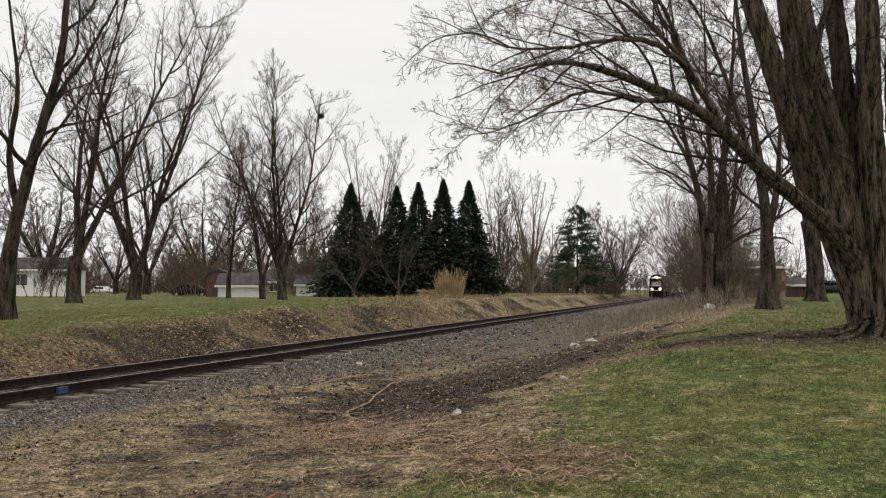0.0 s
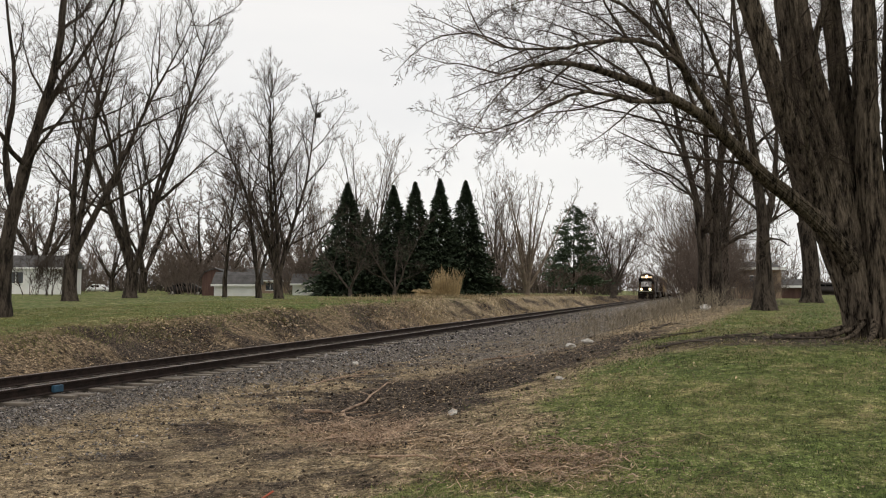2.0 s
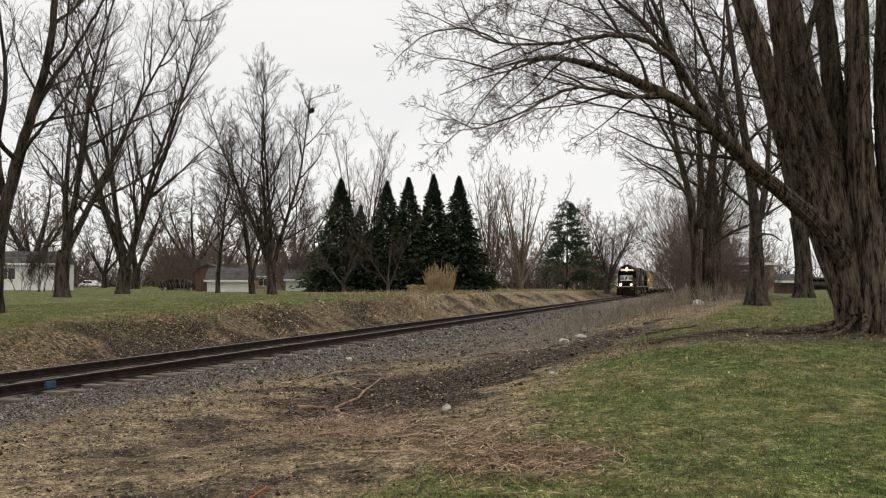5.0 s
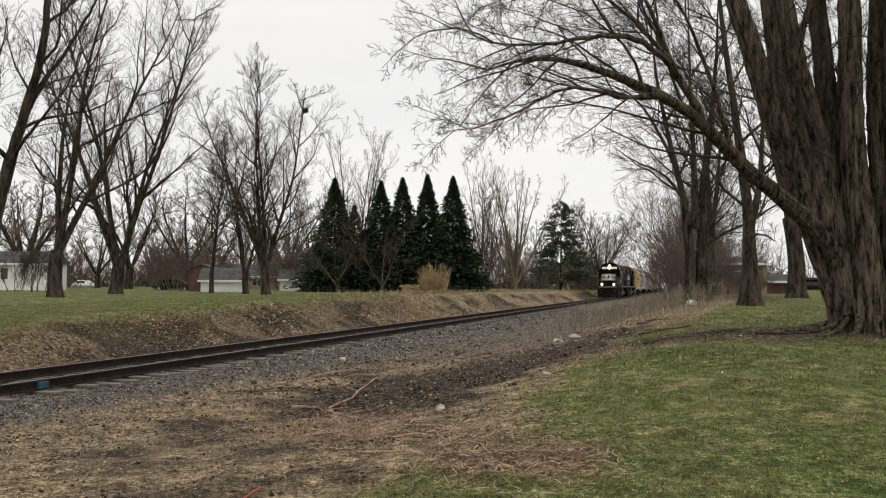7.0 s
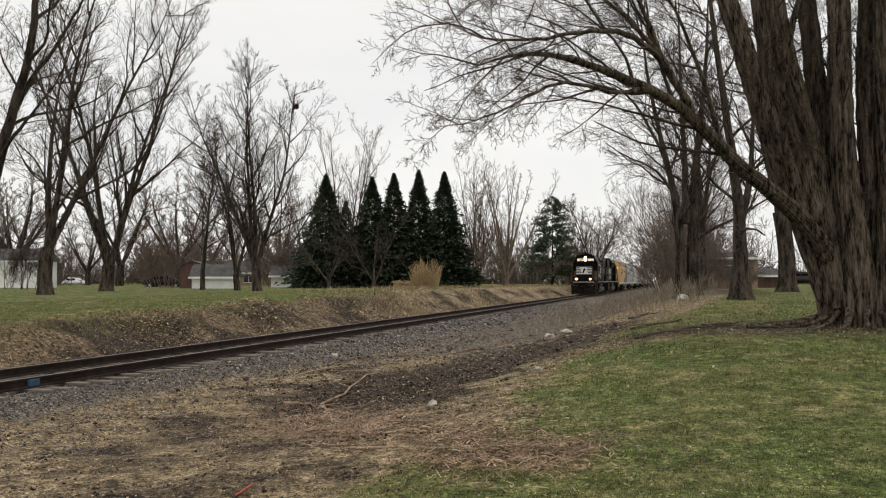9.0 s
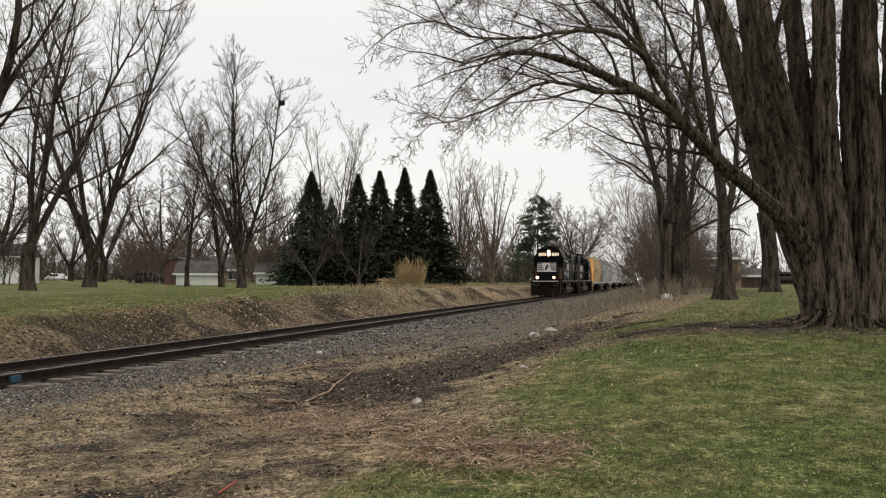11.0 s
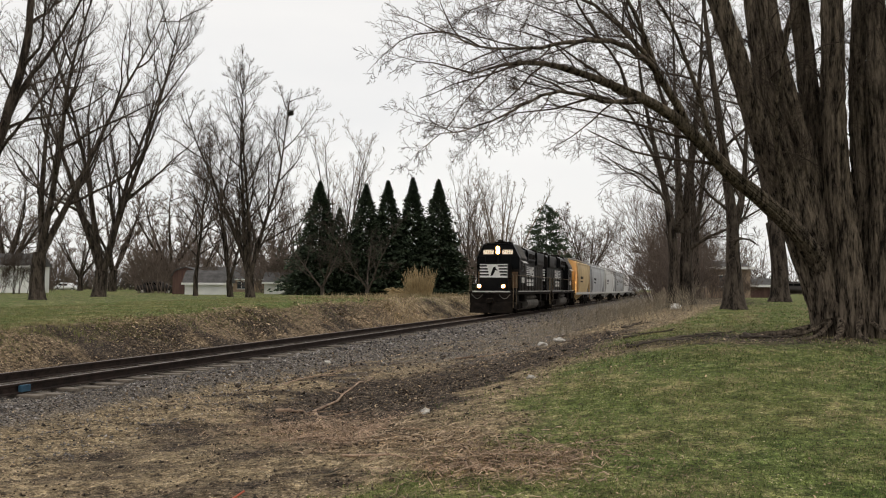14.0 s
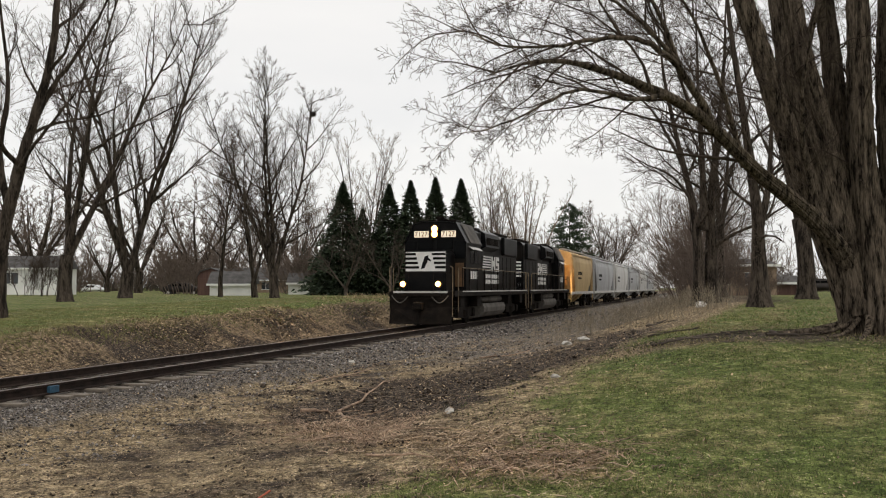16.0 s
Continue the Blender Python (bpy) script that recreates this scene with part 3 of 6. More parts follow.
maple(14, 12.8, 0.21, 1, 1.6, 3, counts=(24, 8, 6, 3), angle=38, slim=0.42, thin=0.009).build("bare_tree", "slender bare deciduous tree on the lawn beside a shed", "tree", place(-37.3, 64.2), group=LAWN_TREES, twig=TWIG_RED)
nest_tree = maple(15, 14.4, 0.33, 4, 1.5, 13, counts=(16, 8, 6, 3), slim=0.36, bare=0.03, thin=0.007, leans=(-13, -4, 5, 17), rise=0.34, angle=40).build("bare_tree", "bare deciduous tree with a dark nest in its crown", "tree", place(-26.7, 52.7), group=LAWN_TREES)
maple(16, 11.5, 0.25, 3, 1.2, 14, thin=0.009, counts=(11, 7, 6, 3)).build("bare_tree", "bare deciduous tree behind another on the lawn", "tree", place(-31.2, 58.5), group=LAWN_TREES)
maple(17, 8.5, 0.2, 3, 0.8, 42, counts=(9, 7, 5, 3), rise=0.12, slim=0.42).build("bare_tree", "low spreading bare tree before the dark firs", "tree", pose(-31.0, 75.0, 1.0), group=LAWN_TREES, bark=TWIG_GREY, twig=TWIG_GREY)
maple(18, 8.0, 0.2, 3, 0.7, 44, counts=(9, 7, 5, 3), rise=0.12, slim=0.42).build("bare_tree", "low spreading bare tree before the dark firs", "tree", pose(-27.2, 76.0, 1.0), group=LAWN_TREES, bark=TWIG_GREY, twig=TWIG_GREY)
pale = maple(19, 18.0, 0.32, 5, 1.5, 13, counts=(8, 5, 4, 2), angle=30, thin=0.014, coarse=2).build("bare_tree", "tall pale bare tree rising behind the firs", "tree", pose(-37.5, 97.0, 0.9), twig=TWIG_PALE, group=LAWN_TREES)
maple(20, 15.5, 0.42, 9, 0.9, 12, counts=(7, 5, 4, 2), angle=24, thin=0.013, slim=0.24, leans=(-17, -11, -6, -2, 1, 5, 9, 14, 30)).build("bare_tree", "pale many-stemmed bare tree beside the track", "tree", pose(-21.6, 108.4, 0.85), bark=TWIG_PALE, twig=TWIG_PALE, group=LAWN_TREES)
far_round = maple(21, 12.8, 0.45, 5, 2.4, 30, counts=(8, 6, 5, 2), thin=0.022, slim=0.4, rise=0.2, coarse=2).build("bare_tree", "round-crowned bare tree beside the distant track", "tree", pose(-24.0, 190.0, 0.6), group=LAWN_TREES, twig=TWIG_RED)
maple(24, 14.4, 0.5, 6, 2.0, 30, counts=(11, 8, 6, 2), thin=0.015, slim=0.46, rise=0.2).build("bare_tree", "round-crowned bare tree beside the distant track", "tree", pose(-15.6, 150.0, 0.6), group=LAWN_TREES, bark=TWIG_GREY, twig=TWIG_RED)
maple(23, 13.5, 0.2, 1, 2.5, 3, counts=(22, 6, 5, 2), angle=34, slim=0.34, thin=0.013).build("bare_tree", "slender reddish bare tree between the firs and a pale tree", "tree", pose(-24.2, 101.0, 0.85), bark=TWIG_GREY, twig=TWIG_RED, group=LAWN_TREES)
FAR_SPOTS = [(-29.5, 128.0, 40, 0), (1.5, 195.0, 130, 1), (-74.0, 128.0, 80, 1), (-60.0, 135.0, 200, 0), (-88.0, 118.0, 290, 1), (-48.0, 140.0, 20, 1), (-98.0, 100.0, 10, 1), (-40.0, 160.0, 240, 1), (-67.0, 165.0, 310, 0)]
for fx, fy, fr, kind_no in FAR_SPOTS:
    tagged(copy_thing((pale, far_round)[kind_no], pose(fx, fy, 0.7, 0, 0, fr)), "bare tree in the woods far behind the houses", group="bare trees far behind the lawn")

for fx, fy, fr, size in ((-84.0, 98.0, 60, 1.35), (-72.0, 103.0, 170, 1.25), (-61.0, 99.0, 250, 1.2), (-96.0, 112.0, 330, 1.4), (-52.0, 108.0, 120, 1.15)):
    tagged(copy_thing(far_round, pose(fx, fy, 0.7, 0, 0, fr) @ Matrix.Scale(size, 4)), "bare tree in the woods far behind the houses", group="bare trees far behind the lawn")

# the great old tree on the near lawn: fused stems and limbs that arch towards the track
FULL = [(1, 0.5, 10, 0.01), (15, 0.05, 46, 0.36), (8, 0.06, 46, 0.48), (6, 0.08, 44, 0.55), (3, 0.1, 42, 0.6)]
OPEN = [(1, 0.5, 10, 0.01), (9, 0.02, 52, 0.34), (7, 0.1, 46, 0.45), (5, 0.12, 40, 0.55), (3, 0.15, 36, 0.6)]
SPRIG = [(1, 0.5, 10, 0.01), (20, 0.0, 62, 0.34), (5, 0.1, 48, 0.5), (3, 0.15, 40, 0.6)]
old = Wood(31, FULL, 0.003, rise=0.05, wander=0.16, droop=0.04, around=84, ridge=0.1)


def smooth_line(line, fine):
    pts = np.asarray(line, float)
    t = np.linspace(0, len(pts) - 1, (len(pts) - 1) * fine + 1)
    pts = np.stack([np.interp(t, np.arange(len(pts)), pts[:, k]) for k in range(3)], 1)
    for _ in range(2 * fine):
        pts[1:-1] = (pts[:-2] + 2 * pts[1:-1] + pts[2:]) / 4
    return pts


old.ranks = OPEN
for line, r0, r1 in (
        ([(2.75, 18.5, 0.2), (2.67, 18.4, 1.03), (2.34, 18.3, 1.99), (1.94, 18.1, 3.1), (1.58, 17.9, 4.16), (1.27, 17.7, 5.04), (1.02, 17.5, 5.86), (0.81, 17.4, 6.48), (0.38, 17.1, 7.8), (0.0, 16.8, 10.0)], 0.3, 0.15),
        ([(2.75, 18.2, 1.2), (2.42, 18.1, 2.51), (1.93, 18.1, 4.23), (1.55, 18.1, 5.32), (1.38, 18.1, 6.2), (1.29, 18.1, 7.08), (1.1, 18.1, 9.0)], 0.2, 0.1),
        ([(2.95, 18.4, 0.2), (2.83, 18.3, 1.25), (2.59, 18.3, 2.42), (2.3, 18.3, 3.81), (2.04, 18.3, 4.9), (1.77, 18.3, 5.9), (1.64, 18.3, 6.68), (1.5, 18.3, 7.5), (1.2, 18.3, 9.6)], 0.32, 0.18),
        ([(1.8, 18.3, 5.8), (1.91, 18.3, 6.55), (2.09, 18.3, 7.08), (2.25, 18.3, 8.0), (2.3, 18.3, 9.4)], 0.07, 0.04),
        ([(3.1, 18.6, 0.2), (3.03, 18.6, 1.46), (2.74, 18.6, 2.75), (2.52, 18.6, 3.95), (2.42, 18.6, 4.94), (2.34, 18.6, 5.94), (2.26, 18.6, 6.72), (2.06, 18.6, 8.52), (2.0, 18.5, 11.0)], 0.27, 0.14),
        ([(3.1, 18.2, 0.2), (3.04, 18.1, 1.26), (2.91, 18.1, 2.51), (2.76, 18.1, 3.78), (2.73, 18.1, 4.84), (2.74, 18.1, 5.9), (2.73, 18.1, 6.98), (2.68, 18.1, 8.38), (2.6, 18.0, 11.0)], 0.3, 0.16),
        ([(3.4, 18.5, 0.2), (3.36, 18.5, 1.25), (3.32, 18.5, 2.74), (3.27, 18.5, 4.03), (3.23, 18.5, 5.0), (3.22, 18.5, 5.97), (3.27, 18.5, 7.06), (3.4, 18.5, 10.0)], 0.27, 0.1),
        ([(3.5, 18.3, 0.2), (3.49, 18.2, 1.26), (3.56, 18.2, 2.72), (3.59, 18.2, 3.87), (3.54, 18.2, 4.93), (3.5, 18.2, 5.89), (3.51, 18.2, 6.95), (3.45, 18.2, 10.0)], 0.29, 0.14),
        ([(3.8, 18.5, 0.0), (3.95, 18.4, 1.8), (4.0, 18.2, 3.8), (3.95, 18.1, 5.6), (3.98, 17.9, 7.4), (4.0, 17.7, 10.5)], 0.36, 0.16),
        ([(4.1, 18.6, 0.0), (4.3, 18.5, 1.8), (4.5, 18.4, 3.8), (4.6, 18.4, 5.6), (4.7, 18.3, 7.6), (4.9, 18.2, 10.5)], 0.38, 0.17)):
    pts = smooth_line(line, 7)
    old.ranks = OPEN
    old.add(pts[None], np.array([r0]), np.array([r1]), 0, 0.3)
    old.grow(pts[None, len(pts) // 3:], np.array([r0 * 0.4]), np.array([6.0]), 1)
    old.ranks = SPRIG
    old.grow(pts[None, 9:], np.array([0.016]), np.array([2.6]), 1)
bole = smooth_line([(3.14, 18.45, -0.1), (3.13, 18.45, 0.7), (3.08, 18.43, 1.4), (3.0, 18.42, 2.0), (2.9, 18.5, 2.6), (2.85, 18.6, 3.0)], 8)
old.add(bole[None], np.array([0.76]), np.array([0.2]), 0, 0.22)
bole = smooth_line([(3.95, 18.55, -0.1), (3.93, 18.55, 0.8), (3.9, 18.53, 1.6), (3.9, 18.52, 2.3), (3.9, 18.55, 2.9)], 8)
old.add(bole[None], np.array([0.72]), np.array([0.25]), 0, 0.22)
old.ranks = FULL
arch = smooth_line([(2.8, 18.4, 1.5), (2.35, 17.98, 2.45), (1.5, 17.04, 3.2), (0.73, 16.08, 3.61), (0.09, 15.14, 4.34), (-0.5, 14.33, 4.61), (-1.12, 13.51, 4.75), (-1.75, 12.69, 4.87), (-2.29, 12.12, 4.8), (-2.8, 11.57, 4.46)], 4)
old.add(arch[None], np.array([0.205]), np.array([0.006]), 0, 0.0)
old.grow(arch[None, 10:], np.array([0.12]), np.array([6.5]), 1)
for line, r0, r1 in (
        ([(-0.58, 14.2, 4.62), (-1.11, 13.42, 4.39), (-1.67, 12.63, 4.51), (-2.12, 11.99, 4.13), (-2.55, 11.47, 3.75), (-3.08, 10.9, 3.58)], 0.045, 0.005),
        ([(0.05, 15.05, 4.36), (-0.41, 14.33, 5.15), (-0.87, 13.66, 5.4), (-1.47, 12.97, 5.23), (-2.01, 12.3, 4.97), (-2.65, 11.6, 4.84), (-3.18, 11.01, 5.06)], 0.075, 0.005),
        ([(-0.41, 14.33, 5.15), (-0.95, 13.62, 5.7), (-1.53, 12.92, 5.96), (-2.23, 12.21, 5.71), (-2.79, 11.54, 5.33)], 0.045, 0.005),
        ([(-0.41, 14.33, 5.15), (-0.8, 13.9, 6.2), (-1.4, 13.3, 6.7), (-2.3, 12.5, 6.5)], 0.045, 0.005),
        ([(0.6, 16.0, 3.7), (0.2, 15.2, 5.2), (-0.3, 14.6, 6.2), (-0.9, 13.9, 6.8)], 0.06, 0.008),
        ([(1.89, 17.9, 3.32), (1.61, 17.36, 4.3), (1.62, 16.79, 5.4), (1.87, 16.39, 6.56)], 0.08, 0.01)):
    old.limb(line, r0, r1)
for k in range(12):
    a = 2.2 + k * 0.36
    p = np.array([3.1 + 0.55 * math.cos(a), 18.45 + 0.55 * math.sin(a), 0.0])
    root = [p + np.array([math.cos(a) * s, math.sin(a) * s, 0]) for s in (-0.2, 0.35, 0.9, 1.6, 2.4)]
    root = np.array([(q[0] + old.rng.normal(0, 0.11), q[1] + old.rng.normal(0, 0.11), height(q[0], q[1]) + z) for q, z in zip(root, (0.4, 0.1, 0.01, -0.01, -0.06))])
    old.add(smooth_line(root, 3)[None], np.array([0.05 + 0.035 * (k % 3 == 0)]), np.array([0.015]), 0)
old_tree = old.build("old_tree", "huge old bare tree with furrowed bark and fused stems", "tree", None, BARK, TWIG)

NEAR_TREES = "bare trees on the near side of the track"
second = Wood(41, [(15, 0.22, 55, 0.3), (8, 0.1, 44, 0.48), (5, 0.12, 36, 0.62), (3, 0.2, 28, 0.85)], 0.006, rise=0.12, wander=0.16, around=30)
second.limb([(0, 0, -0.3), (0, 0, 1.2), (-0.02, 0, 3.2), (-0.25, -0.1, 5.4), (-0.7, -0.2, 8.6), (-1.1, -0.2, 12.0), (-1.3, 0.1, 16.0)], 0.37, 0.03, 0, 3, 0.75)
second.limb([(0, 0, 3.0), (0.4, 0.1, 4.4), (0.5, 0.1, 7.0), (0.9, 0.2, 11.0)], 0.2, 0.02)
second.build("bare_tree", "straight-trunked bare tree on the near lawn", "tree", place(1.86, 36.0), BARK_DARK, TWIG, NEAR_TREES)
twin = Wood(42, [(14, 0.2, 50, 0.32), (8, 0.1, 44, 0.48), (6, 0.12, 36, 0.62), (3, 0.2, 28, 0.85)], 0.007, rise=0.12, wander=0.16, around=26)
twin.limb([(-0.3, 0, -0.3), (-0.35, 0, 2.0), (-0.4, 0, 4.5), (-1.2, 0, 7.5), (-1.9, 0, 11.0), (-2.2, 0, 14.5)], 0.34, 0.02, 0, 3, 0.3)
twin.limb([(0.3, 0.3, -0.3), (0.25, 0.3, 2.0), (0.2, 0.3, 5.0), (0.7, 0.3, 8.5), (1.0, 0.3, 12.0), (1.1, 0.2, 15.0)], 0.4, 0.02, 0, 3, 0.3)
twin.limb([(-0.1, 0, 3.5), (0, 0.1, 6.0), (-0.3, 0.2, 10.0), (-0.3, 0.1, 15.0)], 0.25, 0.02, 0, 3)
twin.limb([(-0.4, 0, 4.6), (-1.4, -0.4, 6.2), (-2.6, -0.6, 6.6), (-3.8, -0.8, 7.4)], 0.1, 0.015)
twin.limb([(-1.0, 0, 6.6), (-2.2, -0.5, 9.2), (-3.4, -0.6, 10.4), (-4.6, -0.8, 10.6)], 0.1, 0.015)
twin.build("bare_tree", "double-trunked bare tree with a pale scar at its foot", "tree", place(-0.1, 44.8), BARK_DARK, TWIG, NEAR_TREES)
third = maple(43, 15, 0.5, 3, 4.5, 16, counts=(8, 6, 5, 3), thin=0.01)
third.build("bare_tree", "bare tree on the crest of the near lawn", "tree", place(5.2, 53.6), BARK_DARK, TWIG, NEAR_TREES)
maple(44, 14, 0.4, 2, 3.0, 12, counts=(9, 6, 5, 3), thin=0.01).build("bare_tree", "bare tree in the brush beside the near side of the track", "tree", place(0.8, 62.0), BARK_DARK, TWIG, NEAR_TREES)


# ---- thickets: shrubs and brush of many thin stems ----
def shrub(seed, tall, wide, stems, thin, counts=(7, 5, 3)):
    w = Wood(seed, [(0, 0, 0, 0), (counts[0], 0.15, 34, 0.45), (counts[1], 0.1, 34, 0.6), (counts[2], 0.1, 30, 0.75)], thin, 0.15, 0.15, coarse=2)
    n = stems
    a, s = w.rng.uniform(0, 6.28, n), w.rng.uniform(0, 1, n) ** 0.6
    p = np.stack([np.cos(a) * s * wide * 0.35, np.sin(a) * s * wide * 0.35, np.full(n, -0.1)], 1)
    d = np.stack([np.cos(a) * s * wide * 0.5 / tall, np.sin(a) * s * wide * 0.5 / tall, np.full(n, 1.0)], 1)
    l = tall * w.rng.uniform(0.6, 1.05, n)
    q = w.paths(p, d, l, 1, 8)
    w.add(q, l * 0.008 + thin, np.full(n, thin), 2)
    w.grow(q, l * 0.008, l, 1)
    return w


BRUSH = "leafless brush beside the track"
brush_a = shrub(51, 9.8, 6.0, 16, 0.011).build("brush_clump", "tangled reddish-brown leafless brush beside the track", "shrub", pose(-0.2, 70.0, 0.9), TWIG_RED, TWIG_RED, BRUSH)
brush_b = shrub(52, 4.2, 5.0, 20, 0.01).build("brush_clump", "tangled reddish-brown leafless brush beside the track", "shrub", pose(-0.9, 58.0, 0.9), TWIG_RED, TWIG_RED, BRUSH)
for bx, by, br, which in ((0.4, 80, 60, 0), (-0.6, 94, 130, 0), (-1.4, 110, 220, 0), (-2.2, 130, 300, 0), (-0.6, 66, 90, 1), (-1.4, 76, 170, 1), (1.6, 71, 200, 1), (-2.2, 88, 30, 1), (-3.0, 150, 15, 0)):
    copy_thing((brush_a, brush_b)[which], pose(bx, by, height(bx, by), 0, 0, br))
for bx, by, br in ((2.6, 72, 310), (4.2, 74, 20), (3.4, 70, 140)):
    copy_thing(brush_b, pose(bx, by, height(bx, by), 0, 0, br) @ Matrix.Scale(0.45, 4))
FAR_BRUSH = "leafless shrubs behind the lawn"
far_shrub = shrub(53, 6.5, 9.0, 22, 0.024, (7, 5, 2)).build("shrub", "leafless reddish shrub behind the lawn", "shrub", pose(-52.0, 84.0, 0.8), TWIG_RED, TWIG_RED, FAR_BRUSH)
for k in range(10):
    bx, by = -110 + k * 8.2, 112 + 14 * math.sin(k * 1.9)
    copy_thing(far_shrub, pose(bx, by, 0.6, 0, 0, k * 77))
for bx, by, br in ((-47, 100, 10), (-41.5, 92, 90), (-36, 94, 200), (-24, 130, 40), (-23, 165, 140), (-28, 108, 320)):
    copy_thing(far_shrub, pose(bx, by, 0.6, 0, 0, br))
copy_thing(tagged(shrub(54, 4.2, 3.2, 9, 0.013).build("shrub", "leafless shrub before the white house", "shrub", pose(-51.5, 61.5, 0.9), group=FAR_BRUSH)), pose(-54.5, 62.5, 0.9, 0, 0, 120))


def far_woods():
    """Leafless woods along the back of the lawns, too far off to tell one tree from the next."""
    rng = np.random.RandomState(57)
    n = 520
    x = -150 + 180 * rng.uniform(0, 1, n) ** 1.25
    y = 135 + rng.uniform(0, 55, n) + np.clip(x + 40, 0, 80) * 0.9 - np.clip(-70 - x, 0, 80) * 0.5
    x[-170:], y[-170:] = rng.uniform(-48, 12, 170), rng.uniform(200, 330, 170)
    keep = (x < -19) | (x > -1.5) | ((y > 198) & (np.abs(x - TRACK_X) > 3.6))
    x, y = x[keep], y[keep]
    n = len(x)
    w = Wood(58, [(0, 0, 0, 0), (8, 0.15, 34, 0.42), (4, 0.1, 36, 0.7)], 0.052, 0.2, 0.16, coarse=2)
    tall = rng.uniform(4, 11.5, n) * (0.8 + 0.35 * np.sin(x * 0.13))
    p = w.paths(np.stack([x, y, np.full(n, 0.3)], -1), np.stack([rng.normal(0, 0.12, n), rng.normal(0, 0.1, n), np.ones(n)], -1), tall, 1, 4)
    w.add(p, tall * 0.012, np.full(n, 0.03), 2)
    w.grow(p, tall * 0.01, tall, 1)
    verts, faces, _ = w.meshes["twig"]
    tagged(array_object("far_woods", np.concatenate(verts), np.concatenate(faces), 4, TWIG_RED), "leafless reddish-grey woods along the horizon", "woods", kind="stuff")


far_woods()


def far_hedge():
    """Low leafless scrub that closes the view under the crowns of the far trees."""
    rng = np.random.RandomState(59)
    n = 900
    x = rng.uniform(-150, 30, n)
    y = 172 + rng.uniform(0, 22, n) - np.clip(-70 - x, 0, 80) * 0.45
    keep = (np.abs(x - TRACK_X) > 6.0) & ((x < -18) | (x > -2))
    x, y = x[keep], y[keep]
    n = len(x)
    w = Wood(60, [(0, 0, 0, 0), (7, 0.05, 46, 0.6), (3, 0.1, 40, 0.7)], 0.06, 0.1, 0.2, coarse=2)
    tall = rng.uniform(2.0, 5.0, n) * (1 + 0.3 * np.sin(x * 0.21))
    p = w.paths(np.stack([x, y, np.full(n, 0.3)], -1), np.stack([rng.normal(0, 0.3, n), rng.normal(0, 0.2, n), np.ones(n)], -1), tall, 1, 3)
    w.add(p, tall * 0.02, np.full(n, 0.04), 2)
    w.grow(p, tall * 0.02, tall, 1)
    verts, faces, _ = w.meshes["twig"]
    tagged(array_object("far_scrub", np.concatenate(verts), np.concatenate(faces), 4, TWIG_GREY), "low grey-brown leafless scrub along the horizon", "scrub", kind="stuff")


far_hedge()

# ---- evergreens ----
def fir(seed, tall, wide, sprays, material, label, at, airy=0.0, group="dark firs behind the lawn"):
    """A cone of drooping sprays round a trunk; airy opens gaps between the whorls."""
    rng = np.random.RandomState(seed)
    tree = empty("evergreen_tree", label, "tree", group, at)
    t = np.linspace(0, 1, 9)
    p = np.stack([0 * t, 0 * t, -0.2 + t * (tall + 0.1)], 1)[None]
    v, q = tubes(p, np.maximum(0.02, 0.17 * (1 - t))[None] * tall / 11, 8, 0)
    array_object("trunk", v, q, 4, BARK_DARK, tree)
    n = sprays
    h = rng.uniform(0, 1, n) ** 1.25
    a0 = rng.uniform(0, 6.28, n)
    if airy:
        boughs = 64
        pick = rng.randint(0, boughs, n)
        bough_h = np.linspace(0.1, 0.97, boughs) + rng.normal(0, 0.02, boughs)
        bough_a = np.arange(boughs) * 2.4 + rng.normal(0, 0.5, boughs)
        h = np.clip(bough_h[pick] + rng.normal(0, 0.016, n), 0.03, 0.99)
        a0 = bough_a[pick] + rng.normal(0, 0.3, n)
    z = 0.25 + h * (tall - 0.25)
    a = a0
    whorl = 0.78 + 0.34 * np.sin(a * 3 + np.round(h * 16) * 2.1 + seed) * rng.uniform(0.3, 1, n) + rng.normal(0, 0.15, n)
    reach = wide / 2 * (1 - h) ** (0.92 if not airy else 0.5) * whorl + 0.04
    f = rng.uniform(0.35 if not airy else 0.15, 1, n) ** 0.6
    c = np.stack([np.cos(a) * reach * f, np.sin(a) * reach * f, z + 0.1 * np.sin(f * 5) - reach * f * (0.18 if not airy else -0.05)], 1)
    out = unit(np.stack([np.cos(a), np.sin(a), rng.uniform(-0.5, 0.35, n) + (0.25 if airy else 0.5 * (h > 0.8))], 1) + rng.normal(0, 0.28, (n, 3)))
    side = unit(np.cross(out, rng.normal(0, 1, (n, 3)) * 0.5 + np.array([0, 0, 1.0])))
    up = np.cross(side, out)
    s = (0.17 + 0.27 * (1 - h)) * rng.uniform(0.6, 1.25, n) * tall / 11
    k = (0.3 * s)[:, None]
    s = s[:, None]
    verts = np.stack([c - out * s * 0.4, c + side * k + up * k * 0.3, c + out * s, c - side * k - up * k * 0.4], 1)
    array_object("crown", verts, np.arange(4 * n), 4, material, tree)
    return tree


